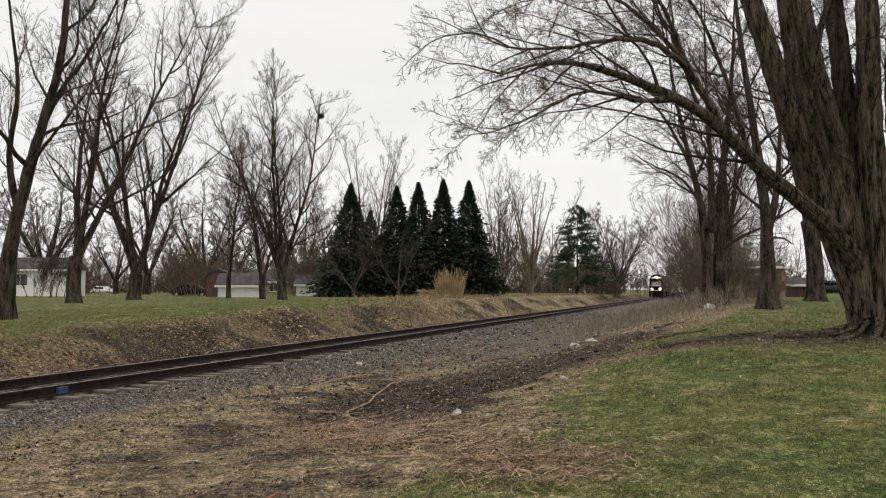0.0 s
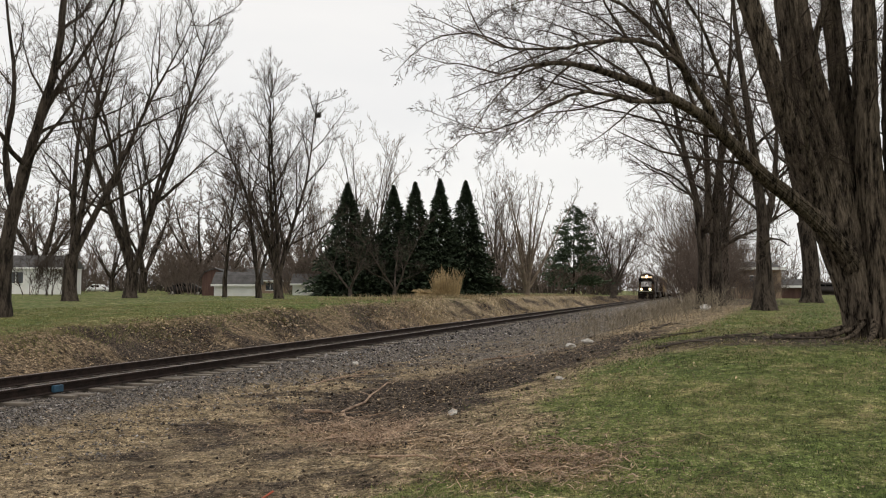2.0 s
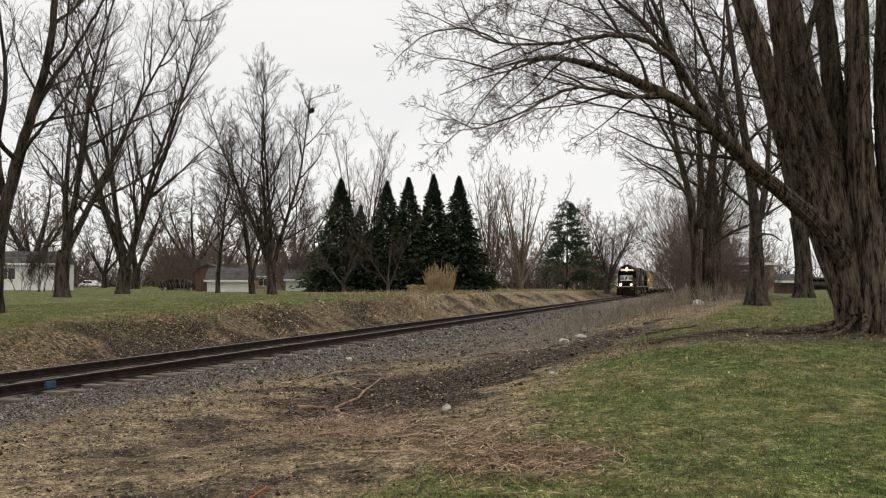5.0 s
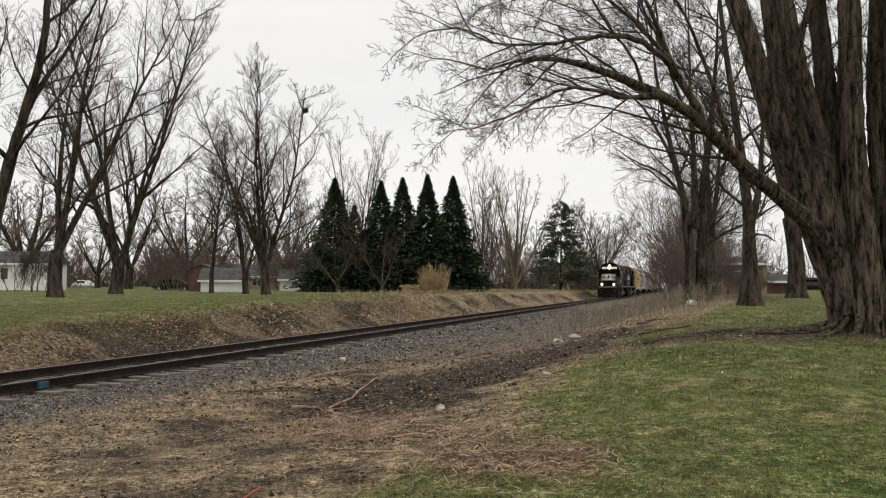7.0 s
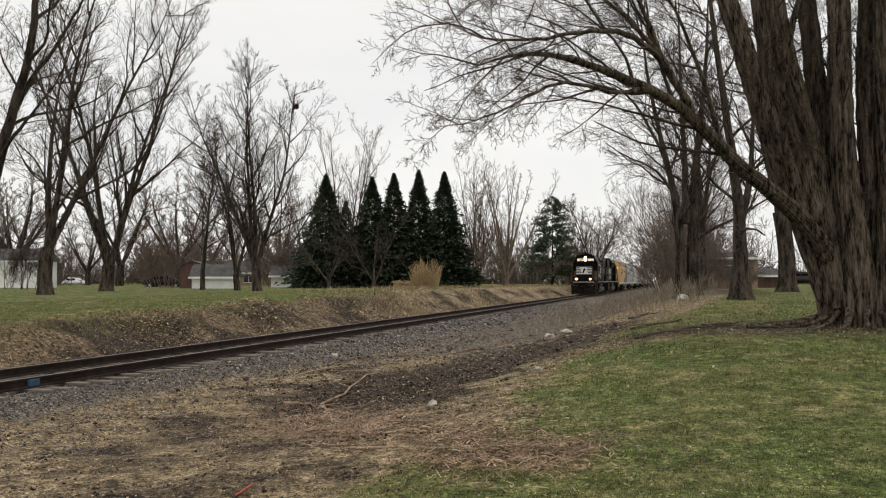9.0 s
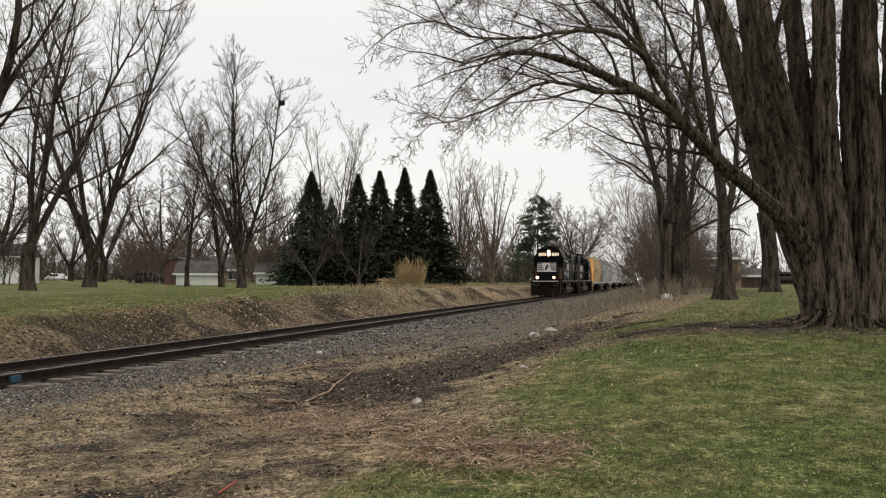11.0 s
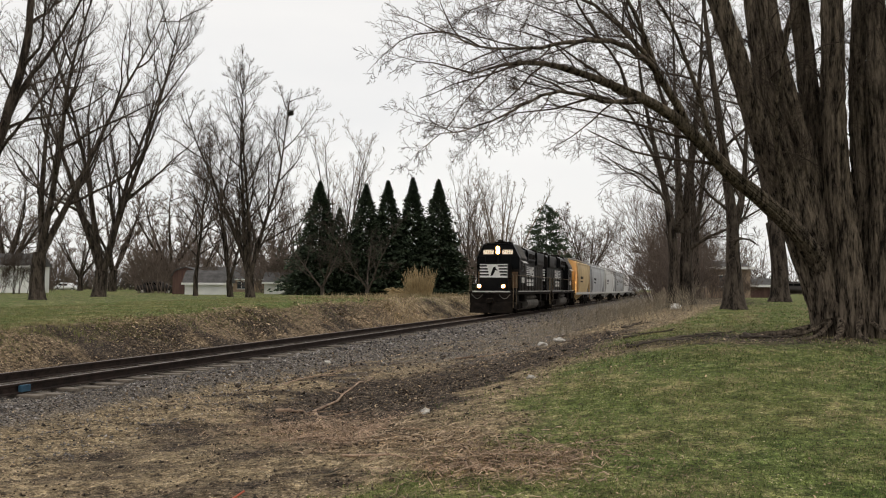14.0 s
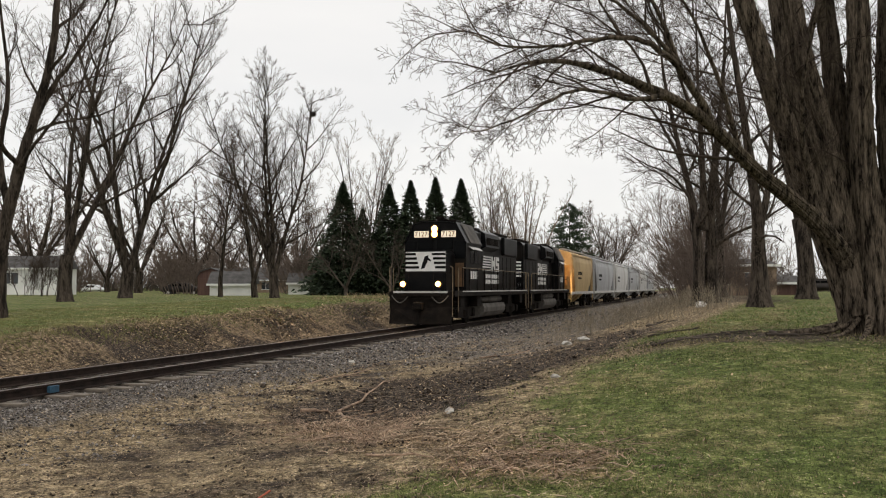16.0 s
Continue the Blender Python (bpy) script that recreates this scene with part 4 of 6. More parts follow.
for fx, fy, tall, wide, seed in ((-33.0, 79.0, 10.8, 8.4, 61), (-28.9, 80.4, 10.6, 7.6, 62), (-26.9, 80.9, 10.9, 7.2, 63), (-24.6, 81.4, 11.2, 7.0, 64), (-22.2, 81.8, 11.0, 7.4, 65)):
    fir(seed, tall, wide, 15000, NEEDLE, "dense dark green conical fir behind the lawn", pose(fx, fy, 0.85))
fir(66, 8.2, 6.6, 8000, NEEDLE, "dense dark green conical fir behind the lawn", pose(-30.8, 78.5, 0.85))
fir(67, 14.2, 11.5, 9500, PINE_NEEDLE, "tall open-branched pine beside the distant track", pose(-20.6, 140.0, 0.6), 1.0, "pines beside the distant track")
fir(68, 6.0, 4.6, 2600, NEEDLE, "small dark evergreen behind the lawn", pose(-43.0, 92.0, 0.85), 0.0)


# ---- the train: y runs back from the front coupler, z from the rail top ----
TRAIN, WHEELS = [], []


def letters(text, size, material, parent, at, name="lettering", label=""):
    cu = bpy.data.curves.new(name, "FONT")
    cu.body, cu.size, cu.align_x, cu.align_y, cu.extrude = text, size, "CENTER", "CENTER", 0.003
    tmp = bpy.data.objects.new(name, cu)
    me = bpy.data.meshes.new_from_object(tmp)
    bpy.data.objects.remove(tmp)
    me.materials.append(material)
    ob = new(name, me)
    ob.parent = parent
    ob.matrix_basis = at
    return tagged(ob, label)


def wheel_mesh():
    bm = bmesh.new()
    for side in (-1, 1):
        rod(bm, (side * 0.68, 0, 0), (side * 0.81, 0, 0), 0.5, 28)
        rod(bm, (side * 0.66, 0, 0), (side * 0.69, 0, 0), 0.525, 28)
        rod(bm, (side * 0.805, 0, 0), (side * 0.83, 0, 0), 0.18, 12)
        for k in range(5):
            a = k * 1.2566
            rod(bm, (side * 0.8, 0.32 * math.cos(a), 0.32 * math.sin(a)), (side * 0.822, 0.32 * math.cos(a), 0.32 * math.sin(a)), 0.05, 6)
    rod(bm, (-0.9, 0, 0), (0.9, 0, 0), 0.085, 10)
    me = bpy.data.meshes.new("wheel_set")
    bm.to_mesh(me)
    bm.free()
    me.materials.append(GRIME)
    return me


WHEEL_SET = wheel_mesh()


def bogie(thing, y, base, loco):
    """A two-axle truck with side frames, springs and axle boxes."""
    for side in (-1, 1):
        x0, x1 = sorted((side * 0.92, side * 1.1))
        bm = bmesh.new()
        pts = [(-base / 2 - 0.45, 0.52), (-base / 2 - 0.25, 0.72), (-0.55, 0.78 if loco else 0.74), (0.55, 0.78 if loco else 0.74), (base / 2 + 0.25, 0.72), (base / 2 + 0.45, 0.52), (base / 2 + 0.2, 0.42), (0.5, 0.3), (-0.5, 0.3), (-base / 2 - 0.2, 0.42)]
        a = [bm.verts.new((x0, y + p, z)) for p, z in pts]
        b = [bm.verts.new((x1, y + p, z)) for p, z in pts]
        bm.faces.new(a)
        bm.faces.new(b[::-1])
        for i in range(len(a)):
            j = (i + 1) % len(a)
            bm.faces.new((a[i], b[i], b[j], a[j]))
        bmesh.ops.recalc_face_normals(bm, faces=bm.faces)
        frame_part = part("side_frame", bm, GRIME, thing)
        for d in (-base / 2, base / 2):
            part("axle_box", box(bmesh.new(), side * 1.1 - 0.09, side * 1.1 + 0.09, y + d - 0.17, y + d + 0.17, 0.34, 0.7, 0.03), GRIME, frame_part)
        bm = bmesh.new()
        for d in (-0.2, 0, 0.2):
            rod(bm, (side * 1.1, y + d, 0.34), (side * 1.1, y + d, 0.66), 0.075, 8)
        part("spring_pack", bm, GRIME, frame_part)
    for d in (-base / 2, base / 2):
        w = new("wheel_set", WHEEL_SET)
        w.parent = thing
        w.matrix_basis = pose(0, y + d, 0.505)
        WHEELS.append(w)


def slab(bm, corners, thick=0.012):
    """A thin plate on four corners, thickened along its normal."""
    c = [Vector(p) for p in corners]
    n = (c[1] - c[0]).cross(c[3] - c[0]).normalized() * thick
    a = [bm.verts.new(p) for p in c]
    b = [bm.verts.new(p + n) for p in c]
    bm.faces.new(a[::-1])
    bm.faces.new(b)
    for i in range(4):
        j = (i + 1) % 4
        bm.faces.new((a[i], a[j], b[j], b[i]))
    return bm


def handrail(thing, pts, r=0.02, name="handrail", material=None):
    bm = bmesh.new()
    for a, b in zip(pts, pts[1:]):
        rod(bm, a, b, r, 6)
    return part(name, bm, material or RAIL_YELLOW, thing)


LOCO_LONG = 16.6


def make_loco():
    L = LOCO_LONG
    t = empty("diesel_locomotive", "black diesel locomotive with white nose stripes and lit headlights", "locomotive", "locomotives of the train")
    # underframe, pilots and plow
    part("underframe", box(bmesh.new(), -1.48, 1.48, 0.35, L - 0.35, 1.28, 1.52, 0.02), GRIME, t)
    for side in (-1, 1):
        part("sill_stripe", box(bmesh.new(), side * 1.485 - 0.012, side * 1.485 + 0.012, 1.6, L - 0.6, 1.465, 1.52), SILVER, t, "worn white edge stripe of the walkway")
    for y0, y1, s in ((0.2, 0.36, 1), (L - 0.36, L - 0.2, -1)):
        end = part("pilot", box(bmesh.new(), -1.38, 1.38, y0, y1, 0.75, 1.5, 0.03), GRIME, t)
        part("end_stripe", box(bmesh.new(), -1.2, 1.2, y0 - 0.012 if s > 0 else y1 - 0.002, y0 + 0.002 if s > 0 else y1 + 0.012, 1.43, 1.51), SILVER, end, "worn white stripe on the end sill")
        yf = y0 if s > 0 else y1
        bm = bmesh.new()
        slab(bm, [(-1.38, yf, 0.12), (1.38, yf, 0.12), (1.32, yf + 0.05 * s, 0.85), (-1.32, yf + 0.05 * s, 0.85)], 0.03 * s)
        slab(bm, [(-1.38, yf, 0.12), (0, yf - 0.28 * s, 0.12), (0, yf - 0.08 * s, 0.78), (-1.32, yf + 0.02 * s, 0.85)], 0.025 * s)
        slab(bm, [(0, yf - 0.28 * s, 0.12), (1.38, yf, 0.12), (1.32, yf + 0.02 * s, 0.85), (0, yf - 0.08 * s, 0.78)], 0.025 * s)
        part("snow_plow", bm, GRIME, t, "grimy dark snow plow")
        bm = box(bmesh.new(), -0.2, 0.2, min(yf, yf - 0.45 * s), max(yf, yf - 0.45 * s), 0.72, 1.05, 0.05)
        box(bm, -0.14, 0.24, min(yf - 0.42 * s, yf - 0.62 * s), max(yf - 0.42 * s, yf - 0.62 * s), 0.74, 1.03, 0.04)
        part("coupler", bm, GRIME, t)
        pts = [(0.5 + 0.75 * k / 8, yf - 0.06 * s - 0.05 * math.sin(k / 8 * 3.14) * s, 1.32 - 0.3 * math.sin(k / 8 * 3.14)) for k in range(9)]
        handrail(t, pts, 0.025, "brake_hose", TANK_AND_SHEEN)
        handrail(t, [(-x, y, z) for x, y, z in pts], 0.025, "brake_hose", TANK_AND_SHEEN)
        for side in (-1, 1):
            bm = bmesh.new()
            for k in range(4):
                box(bm, side * 1.25 - 0.22, side * 1.25 + 0.22, y0 + 0.1 if s > 0 else y1 - 0.45, y0 + 0.45 if s > 0 else y1 - 0.1, 0.4 + k * 0.32, 0.43 + k * 0.32)
            part("step_well", bm, GRIME, t)
            handrail(t, [(side * 1.38, yf + 0.1 * s, 0.45), (side * 1.4, yf + 0.1 * s, 2.5), (side * 1.3, yf + 0.1 * s, 2.55)])
            handrail(t, [(side * 1.46, yf + 0.75 * s, 0.6), (side * 1.47, yf + 0.75 * s, 2.5)])
            lamp_case = part("ditch_light", rod(bmesh.new(), (side * 0.78, yf + 0.02 * s, 1.81), (side * 0.78, yf + 0.2 * s, 1.81), 0.14, 18), BLACK, t)
            if s > 0:
                # added glowing disc gives the ditch light its orange halo
                part("halo_disc", rod(bmesh.new(), (side * 0.78, yf + 0.002, 1.81), (side * 0.78, yf + 0.02, 1.81), 0.13, 18), LAMP_HALO, lamp_case, "glowing disc for the orange halo round the lens")
                part("lens", rod(bmesh.new(), (side * 0.78, yf - 0.006, 1.81), (side * 0.78, yf + 0.02, 1.81), 0.08, 18), LAMP, lamp_case, "lit ditch light lens")
        for side in (-1, 1):
            handrail(t, [(side * 1.3, yf + 0.1 * s, 2.5), (side * 1.3, yf + 0.1 * s, 2.28), (side * 0.55, yf + 0.08 * s, 2.28), (side * 0.55, yf + 0.08 * s, 1.5)], 0.014, material=GRIME)
        part("anticlimber", box(bmesh.new(), -0.9, 0.9, min(yf, yf - 0.1 * s), max(yf, yf - 0.1 * s), 1.28, 1.4, 0.02), GRIME, t)
        part("cut_lever", rod(bmesh.new(), (-1.3, yf - 0.06 * s, 1.2), (1.3, yf - 0.06 * s, 1.2), 0.015, 6), GRIME, t)
    # short nose and cab
    bm = prism(bmesh.new(), [(-0.92, 1.5), (0.92, 1.5), (0.92, 3.1), (0.78, 3.27), (-0.78, 3.27), (-0.92, 3.1)], 0.95, 2.4)
    part("nose", bm, BLACK, t)
    nose = part("nose_panel", box(bmesh.new(), -0.9, 0.9, 0.925, 0.948, 2.36, 3.2), WHITE, t, "white panel striped with black bars")
    for k in range(4):
        z = 2.48 + k * 0.19
        for side in (-1, 1):
            x0, x1 = sorted((side * 0.9, side * 0.36 - 0.05 * (k - 1.5)))
            part("stripe", box(bmesh.new(), x0, x1, 0.915, 0.924, z, z + 0.1), BLACK, nose)
    bm = bmesh.new()
    slab(bm, [(-0.2, 0.914, 2.46), (-0.04, 0.914, 2.5), (0.06, 0.914, 2.72), (-0.13, 0.914, 2.74)], -0.006)
    slab(bm, [(-0.13, 0.914, 2.7), (0.08, 0.914, 2.7), (0.14, 0.914, 3.06), (-0.03, 0.914, 3.0)], -0.006)
    slab(bm, [(0.05, 0.914, 2.86), (0.24, 0.914, 2.78), (0.26, 0.914, 2.84), (0.1, 0.914, 2.97)], -0.006)
    part("emblem", bm, BLACK, nose, "dark slanted emblem shape")
    cab_shape = [(-1.42, 1.5), (1.42, 1.5), (1.42, 3.62), (0.95, 4.52), (0.6, 4.6), (-0.6, 4.6), (-0.95, 4.52), (-1.42, 3.62)]
    cab = part("cab", prism(bmesh.new(), cab_shape, 2.38, 5.1), BLACK, t)
    part("cab_roof", prism(bmesh.new(), [(1.46, 3.6), (1.46, 3.65), (0.97, 4.57), (0.6, 4.65), (-0.6, 4.65), (-0.97, 4.57), (-1.46, 3.65), (-1.46, 3.6), (-0.95, 4.525), (-0.6, 4.605), (0.6, 4.605), (0.95, 4.525)], 2.3, 5.2), BLACK, cab)
    for side in (-1, 1):
        x = side * 1.14
        part("windshield", box(bmesh.new(), x - 0.26, x + 0.26, 2.355, 2.379, 2.95, 3.72, 0.02), GLASS_DARK, cab)
        part("front_window", box(bmesh.new(), side * 0.45 - 0.36, side * 0.45 + 0.36, 2.355, 2.379, 3.36, 3.8, 0.02), GLASS_DARK, cab)
        bd = part("number_board", box(bmesh.new(), side * 0.63 - 0.33, side * 0.63 + 0.33, 2.28, 2.379, 3.9, 4.18, 0.02), BOARD, cab, "lit number board")
        letters("7127", 0.3, BLACK, bd, pose(side * 0.63, 2.276, 4.035, 90, 0, 0), "fleet_number")
        xs = side * 1.422
        part("side_window", box(bmesh.new(), xs - 0.012, xs + 0.012, 3.1, 3.8, 2.75, 3.45, 0.004), GLASS_DARK, cab)
        part("side_window", box(bmesh.new(), xs - 0.012, xs + 0.012, 3.9, 4.6, 2.75, 3.45, 0.004), GLASS_DARK, cab)
        part("sun_visor", slab(bmesh.new(), [(side * 1.43, 2.9, 3.5), (side * 1.43, 4.7, 3.5), (side * 1.62, 4.7, 3.36), (side * 1.62, 2.9, 3.36)], 0.02), SILVER, cab, "pale awning over the cab windows")
        # sky light on the roof slope, put on as a paler plate
        part("roof_slope_sheen", slab(bmesh.new(), [(side * 1.475, 2.95, 3.66), (side * 1.475, 4.9, 3.66), (side * 1.02, 4.9, 4.53), (side * 1.02, 2.95, 4.53)], 0.012 * side), TANK_AND_SHEEN, cab, "pale plate for sky light on the cab's sloping roof")
        bars = bmesh.new()
        for k in range(4):
            box(bars, xs - 0.006, xs + 0.006, 3.2 + k * 0.34, 3.42 + k * 0.34, 2.05, 2.4)
        part("number_bars", bars, WHITE, cab)
        part("cab_door", box(bmesh.new(), side * 1.12 - 0.2, side * 1.12 + 0.2, 2.35, 2.379, 1.7, 2.75, 0.01), RUST_ORANGE, cab, "rust-stained brown cab door panel")
    hl = part("headlight_case", box(bmesh.new(), -0.2, 0.2, 2.26, 2.379, 3.85, 4.42, 0.03), BLACK, cab)
    for z in (4.28, 4.03):
        # added glowing disc behind each headlight lens for its halo
        part("halo_disc", rod(bmesh.new(), (0, 2.25, z), (0, 2.27, z), 0.15, 20), LAMP_HALO, hl, "glowing disc for the orange halo round the lens")
        part("lens", rod(bmesh.new(), (0, 2.242, z), (0, 2.27, z), 0.1, 20), LAMP, hl, "lit headlight lens")
    bm = bmesh.new()
    for dx, ln in ((-0.12, 0.45), (0.0, 0.6), (0.12, 0.5)):
        rod(bm, (dx, 3.6, 4.8), (dx, 3.6 - ln, 4.82), 0.03, 8, 0.08)
    box(bm, -0.2, 0.2, 3.5, 3.65, 4.63, 4.8)
    part("horn", bm, GRIME, cab)
    part("roof_unit", box(bmesh.new(), -0.55, 0.55, 3.9, 4.9, 4.63, 4.8, 0.04), GRIME, cab)
    # long hood
    hood = part("long_hood", prism(bmesh.new(), [(-0.95, 1.5), (0.95, 1.5), (0.95, 4.22), (0.75, 4.42), (-0.75, 4.42), (-0.95, 4.22)], 5.08, L - 1.1), BLACK, t)
    for side in (-1, 1):
        for k in range(9):
            y = 5.5 + k * 1.05
            part("hood_door", box(bmesh.new(), side * 0.955 - 0.014, side * 0.955 + 0.014, y, y + 0.94, 1.65, 3.3, 0.006), BLACK, hood)
        part("radiator_intake", box(bmesh.new(), side * 1.02 - 0.1, side * 1.02 + 0.1, L - 5.0, L - 1.6, 3.4, 4.36, 0.04), BLACK, hood)
        part("brake_blister", prism(bmesh.new(), [(side * 0.9, 3.45), (side * 1.3, 3.65), (side * 1.25, 4.3), (side * 0.9, 4.5)], 6.6, 9.6), BLACK, hood)
        grille = bmesh.new()
        for k in range(10):
            box(grille, side * 1.31 - 0.015, side * 1.31 + 0.015, 6.8 + k * 0.26, 6.95 + k * 0.26, 3.75, 4.1)
        part("grille", grille, GRIME, hood)
        part("inertial_intake", box(bmesh.new(), side * 1.0 - 0.12, side * 1.0 + 0.12, 5.2, 6.4, 3.4, 4.3, 0.03), BLACK, hood)
        # highlight on the hood's sloping shoulder, added as a grey strip
        part("roof_highlight_strip", slab(bmesh.new(), [(side * 0.97, 9.8, 4.24), (side * 0.97, L - 5.2, 4.24), (side * 0.77, L - 5.2, 4.43), (side * 0.77, 9.8, 4.43)], 0.008 * side), TANK_AND_SHEEN, hood, "pale strip for the highlight along the hood roof edge")
        # herald of plain bars on the hood side
        x = side * 0.976
        sign = bmesh.new()
        for k in range(6):
            box(sign, x - 0.006, x + 0.006, 7.2 + 0.04 * k, 9.0, 2.52 + k * 0.13, 2.59 + k * 0.13)
        part("herald_bars", sign, WHITE, hood, "white striped herald bars")
        sign = bmesh.new()
        for y0, y1, z0, z1 in ((9.15, 9.4, 2.5, 3.25), (9.4, 9.75, 2.75, 3.05), (9.75, 9.98, 2.5, 3.25), (10.15, 10.85, 3.05, 3.25), (10.15, 10.4, 2.82, 3.08), (10.2, 10.85, 2.78, 2.95), (10.6, 10.85, 2.6, 2.82), (10.15, 10.85, 2.5, 2.66)):
            box(sign, x - 0.006, x + 0.006, y0, y1, z0, z1)
        part("herald_shapes", sign, WHITE, hood, "plain white herald shapes")
        sign = bmesh.new()
        for row in (0, 1):
            for k in range(8):
                box(sign, x - 0.006, x + 0.006, 7.9 + k * 0.36, 8.16 + k * 0.36, 1.86 + row * 0.27, 2.06 + row * 0.27)
        part("lettering_bars", sign, WHITE, hood)
    fans = [(8.0, 4.42), (L - 4.4, 4.42), (L - 3.2, 4.42), (L - 2.0, 4.42)]
    for y, z in fans:
        part("roof_fan", rod(bmesh.new(), (0, y, z - 0.05), (0, y, z + 0.22), 0.62, 24), GRIME, hood)
    part("exhaust_stack", box(bmesh.new(), -0.3, 0.3, 10.4, 11.2, 4.35, 4.66, 0.03), GRIME, hood)
    panel = part("rear_panel", box(bmesh.new(), -0.8, 0.8, L - 1.1, L - 1.075, 2.3, 3.25), WHITE, hood, "white end panel striped with black bars")
    for k in range(4):
        part("stripe", box(bmesh.new(), -0.8, 0.8, L - 1.076, L - 1.066, 2.42 + k * 0.21, 2.52 + k * 0.21), BLACK, panel)
    part("rear_headlight", box(bmesh.new(), -0.18, 0.18, L - 1.1, L - 0.98, 3.7, 4.15, 0.03), GRIME, hood)
    # walkway rails, tank, trucks
    for side in (-1, 1):
        ys = [1.7, 2.9, 4.3, 5.7, 7.1, 8.5, 9.9, 11.3, 12.7, 14.1, L - 1.0]
        handrail(t, [(side * 1.44, ys[0], 2.52), (side * 1.44, ys[-1], 2.52)])
        for y in ys:
            part("stanchion", rod(bmesh.new(), (side * 1.44, y, 1.3), (side * 1.44, y, 2.54), 0.018, 6), GRIME, t)
        part("air_tank", rod(bmesh.new(), (side * 1.1, 6.4, 1.1), (side * 1.1, 10.2, 1.1), 0.17, 14), TANK_AND_SHEEN, t, "dull grey air reservoir", True)
    part("centre_girder", box(bmesh.new(), -0.95, 0.95, 0.5, L - 0.5, 0.85, 1.3), GRIME, t)
    for y in (1.6, 4.6, L - 5.3, L - 2.2):
        for side in (-1, 1):
            part("equipment_box", box(bmesh.new(), side * 1.2 - 0.18, side * 1.2 + 0.18, y, y + 0.7, 0.8, 1.3, 0.02), GRIME, t)
    part("fuel_tank", prism(bmesh.new(), [(-0.95, 0.22), (0.95, 0.22), (1.2, 0.3), (1.36, 0.5), (1.38, 0.7), (1.3, 0.9), (-1.3, 0.9), (-1.38, 0.7), (-1.36, 0.5), (-1.2, 0.3)], 5.9, 10.6), TANK_AND_SHEEN, t, "dusty grey fuel tank")
    bogie(t, 3.4, 2.74, True)
    bogie(t, L - 3.4, 2.74, True)
    return t


def make_hopper(L, paint, label):
    t = empty("hopper_car", label, "hopper car", "covered hopper cars of the train")
    bm = bmesh.new()
    half = [(0.0, 4.62), (0.75, 4.56), (1.25, 4.42), (1.42, 4.22), (1.53, 3.7), (1.57, 3.0), (1.56, 2.3), (1.5, 1.7), (1.42, 1.25)]
    ring = [(x, z) for x, z in half] + [(-x, z) for x, z in half[:0:-1]]
    rows = []
    for y, low in ((1.25, 3.9), (1.3, 3.4), (2.6, 1.9), (3.3, 1.25), (L / 2, 1.25), (L - 3.3, 1.25), (L - 2.6, 1.9), (L - 1.3, 3.4), (L - 1.25, 3.9)):
        rows.append([bm.verts.new((x, y, max(z, low))) for x, z in ring])
    for a, b in zip(rows, rows[1:]):
        for i in range(len(ring)):
            j = (i + 1) % len(ring)
            if (a[i].co - a[j].co).length > 1e-5 or (b[i].co - b[j].co).length > 1e-5:
                bm.faces.new((a[i], a[j], b[j], b[i]))
    bm.faces.new(rows[0])
    bm.faces.new(rows[-1][::-1])
    bmesh.ops.remove_doubles(bm, verts=bm.verts, dist=0.0005)
    bmesh.ops.recalc_face_normals(bm, faces=bm.faces)
    body = part("body", bm, paint, t, smooth=False)
    for k in range(3):
        y0 = 3.4 + k * (L - 6.8) / 3
        y1 = y0 + (L - 6.8) / 3
        bm = bmesh.new()
        made = bmesh.ops.create_cone(bm, cap_ends=True, segments=4, radius1=0.45, radius2=1.75, depth=0.85, matrix=Matrix.Translation((0, (y0 + y1) / 2, 0.86)) @ Matrix.Rotation(radians(45), 4, "Z"))
        bmesh.ops.scale(bm, verts=bm.verts, vec=(1, (y1 - y0) / 2.55, 1), space=Matrix.Translation((0, -(y0 + y1) / 2, 0)))
        part("discharge_bay", bm, paint, t)
    for side in (-1, 1):
        part("side_sill", box(bmesh.new(), side * 1.5 - 0.05, side * 1.5 + 0.05, 0.5, L - 0.5, 1.12, 1.34, 0.01), SILVER, t, "pale side sill")
        part("top_chord", box(bmesh.new(), side * 1.46 - 0.04, side * 1.46 + 0.04, 1.25, L - 1.25, 4.18, 4.32, 0.01), paint, t)
        bars = bmesh.new()
        x = side * 1.578
        for k in range(5):
            box(bars, x - 0.006, x + 0.006, 4.0 + k * 0.5, 4.34 + k * 0.5, 2.7, 2.95)
            box(bars, x - 0.006, x + 0.006, 4.0 + k * 0.4, 4.25 + k * 0.4, 2.35, 2.5)
        part("lettering_bars", bars, GRIME, body)
        for y in (0.6, L - 0.6):
            bm = bmesh.new()
            for k in range(9):
                rod(bm, (side * 1.48, y - 0.2, 0.7 + k * 0.42), (side * 1.48, y + 0.2, 0.7 + k * 0.42), 0.013, 5)
            for d in (-0.2, 0.2):
                rod(bm, (side * 1.48, y + d, 0.55), (side * 1.44, y + d, 4.3), 0.02, 5)
            part("ladder", bm, paint, t)
            e = 1 if y < 1 else -1
            part("corner_post", box(bmesh.new(), side * 1.42 - 0.07, side * 1.42 + 0.07, y + 0.5 * e - 0.06, y + 0.5 * e + 0.06, 1.2, 4.25), paint, t)
    for y0 in (0.35, L - 1.5):
        part("end_platform", box(bmesh.new(), -1.45, 1.45, y0, y0 + 1.15, 1.12, 1.25, 0.01), GRIME, t)
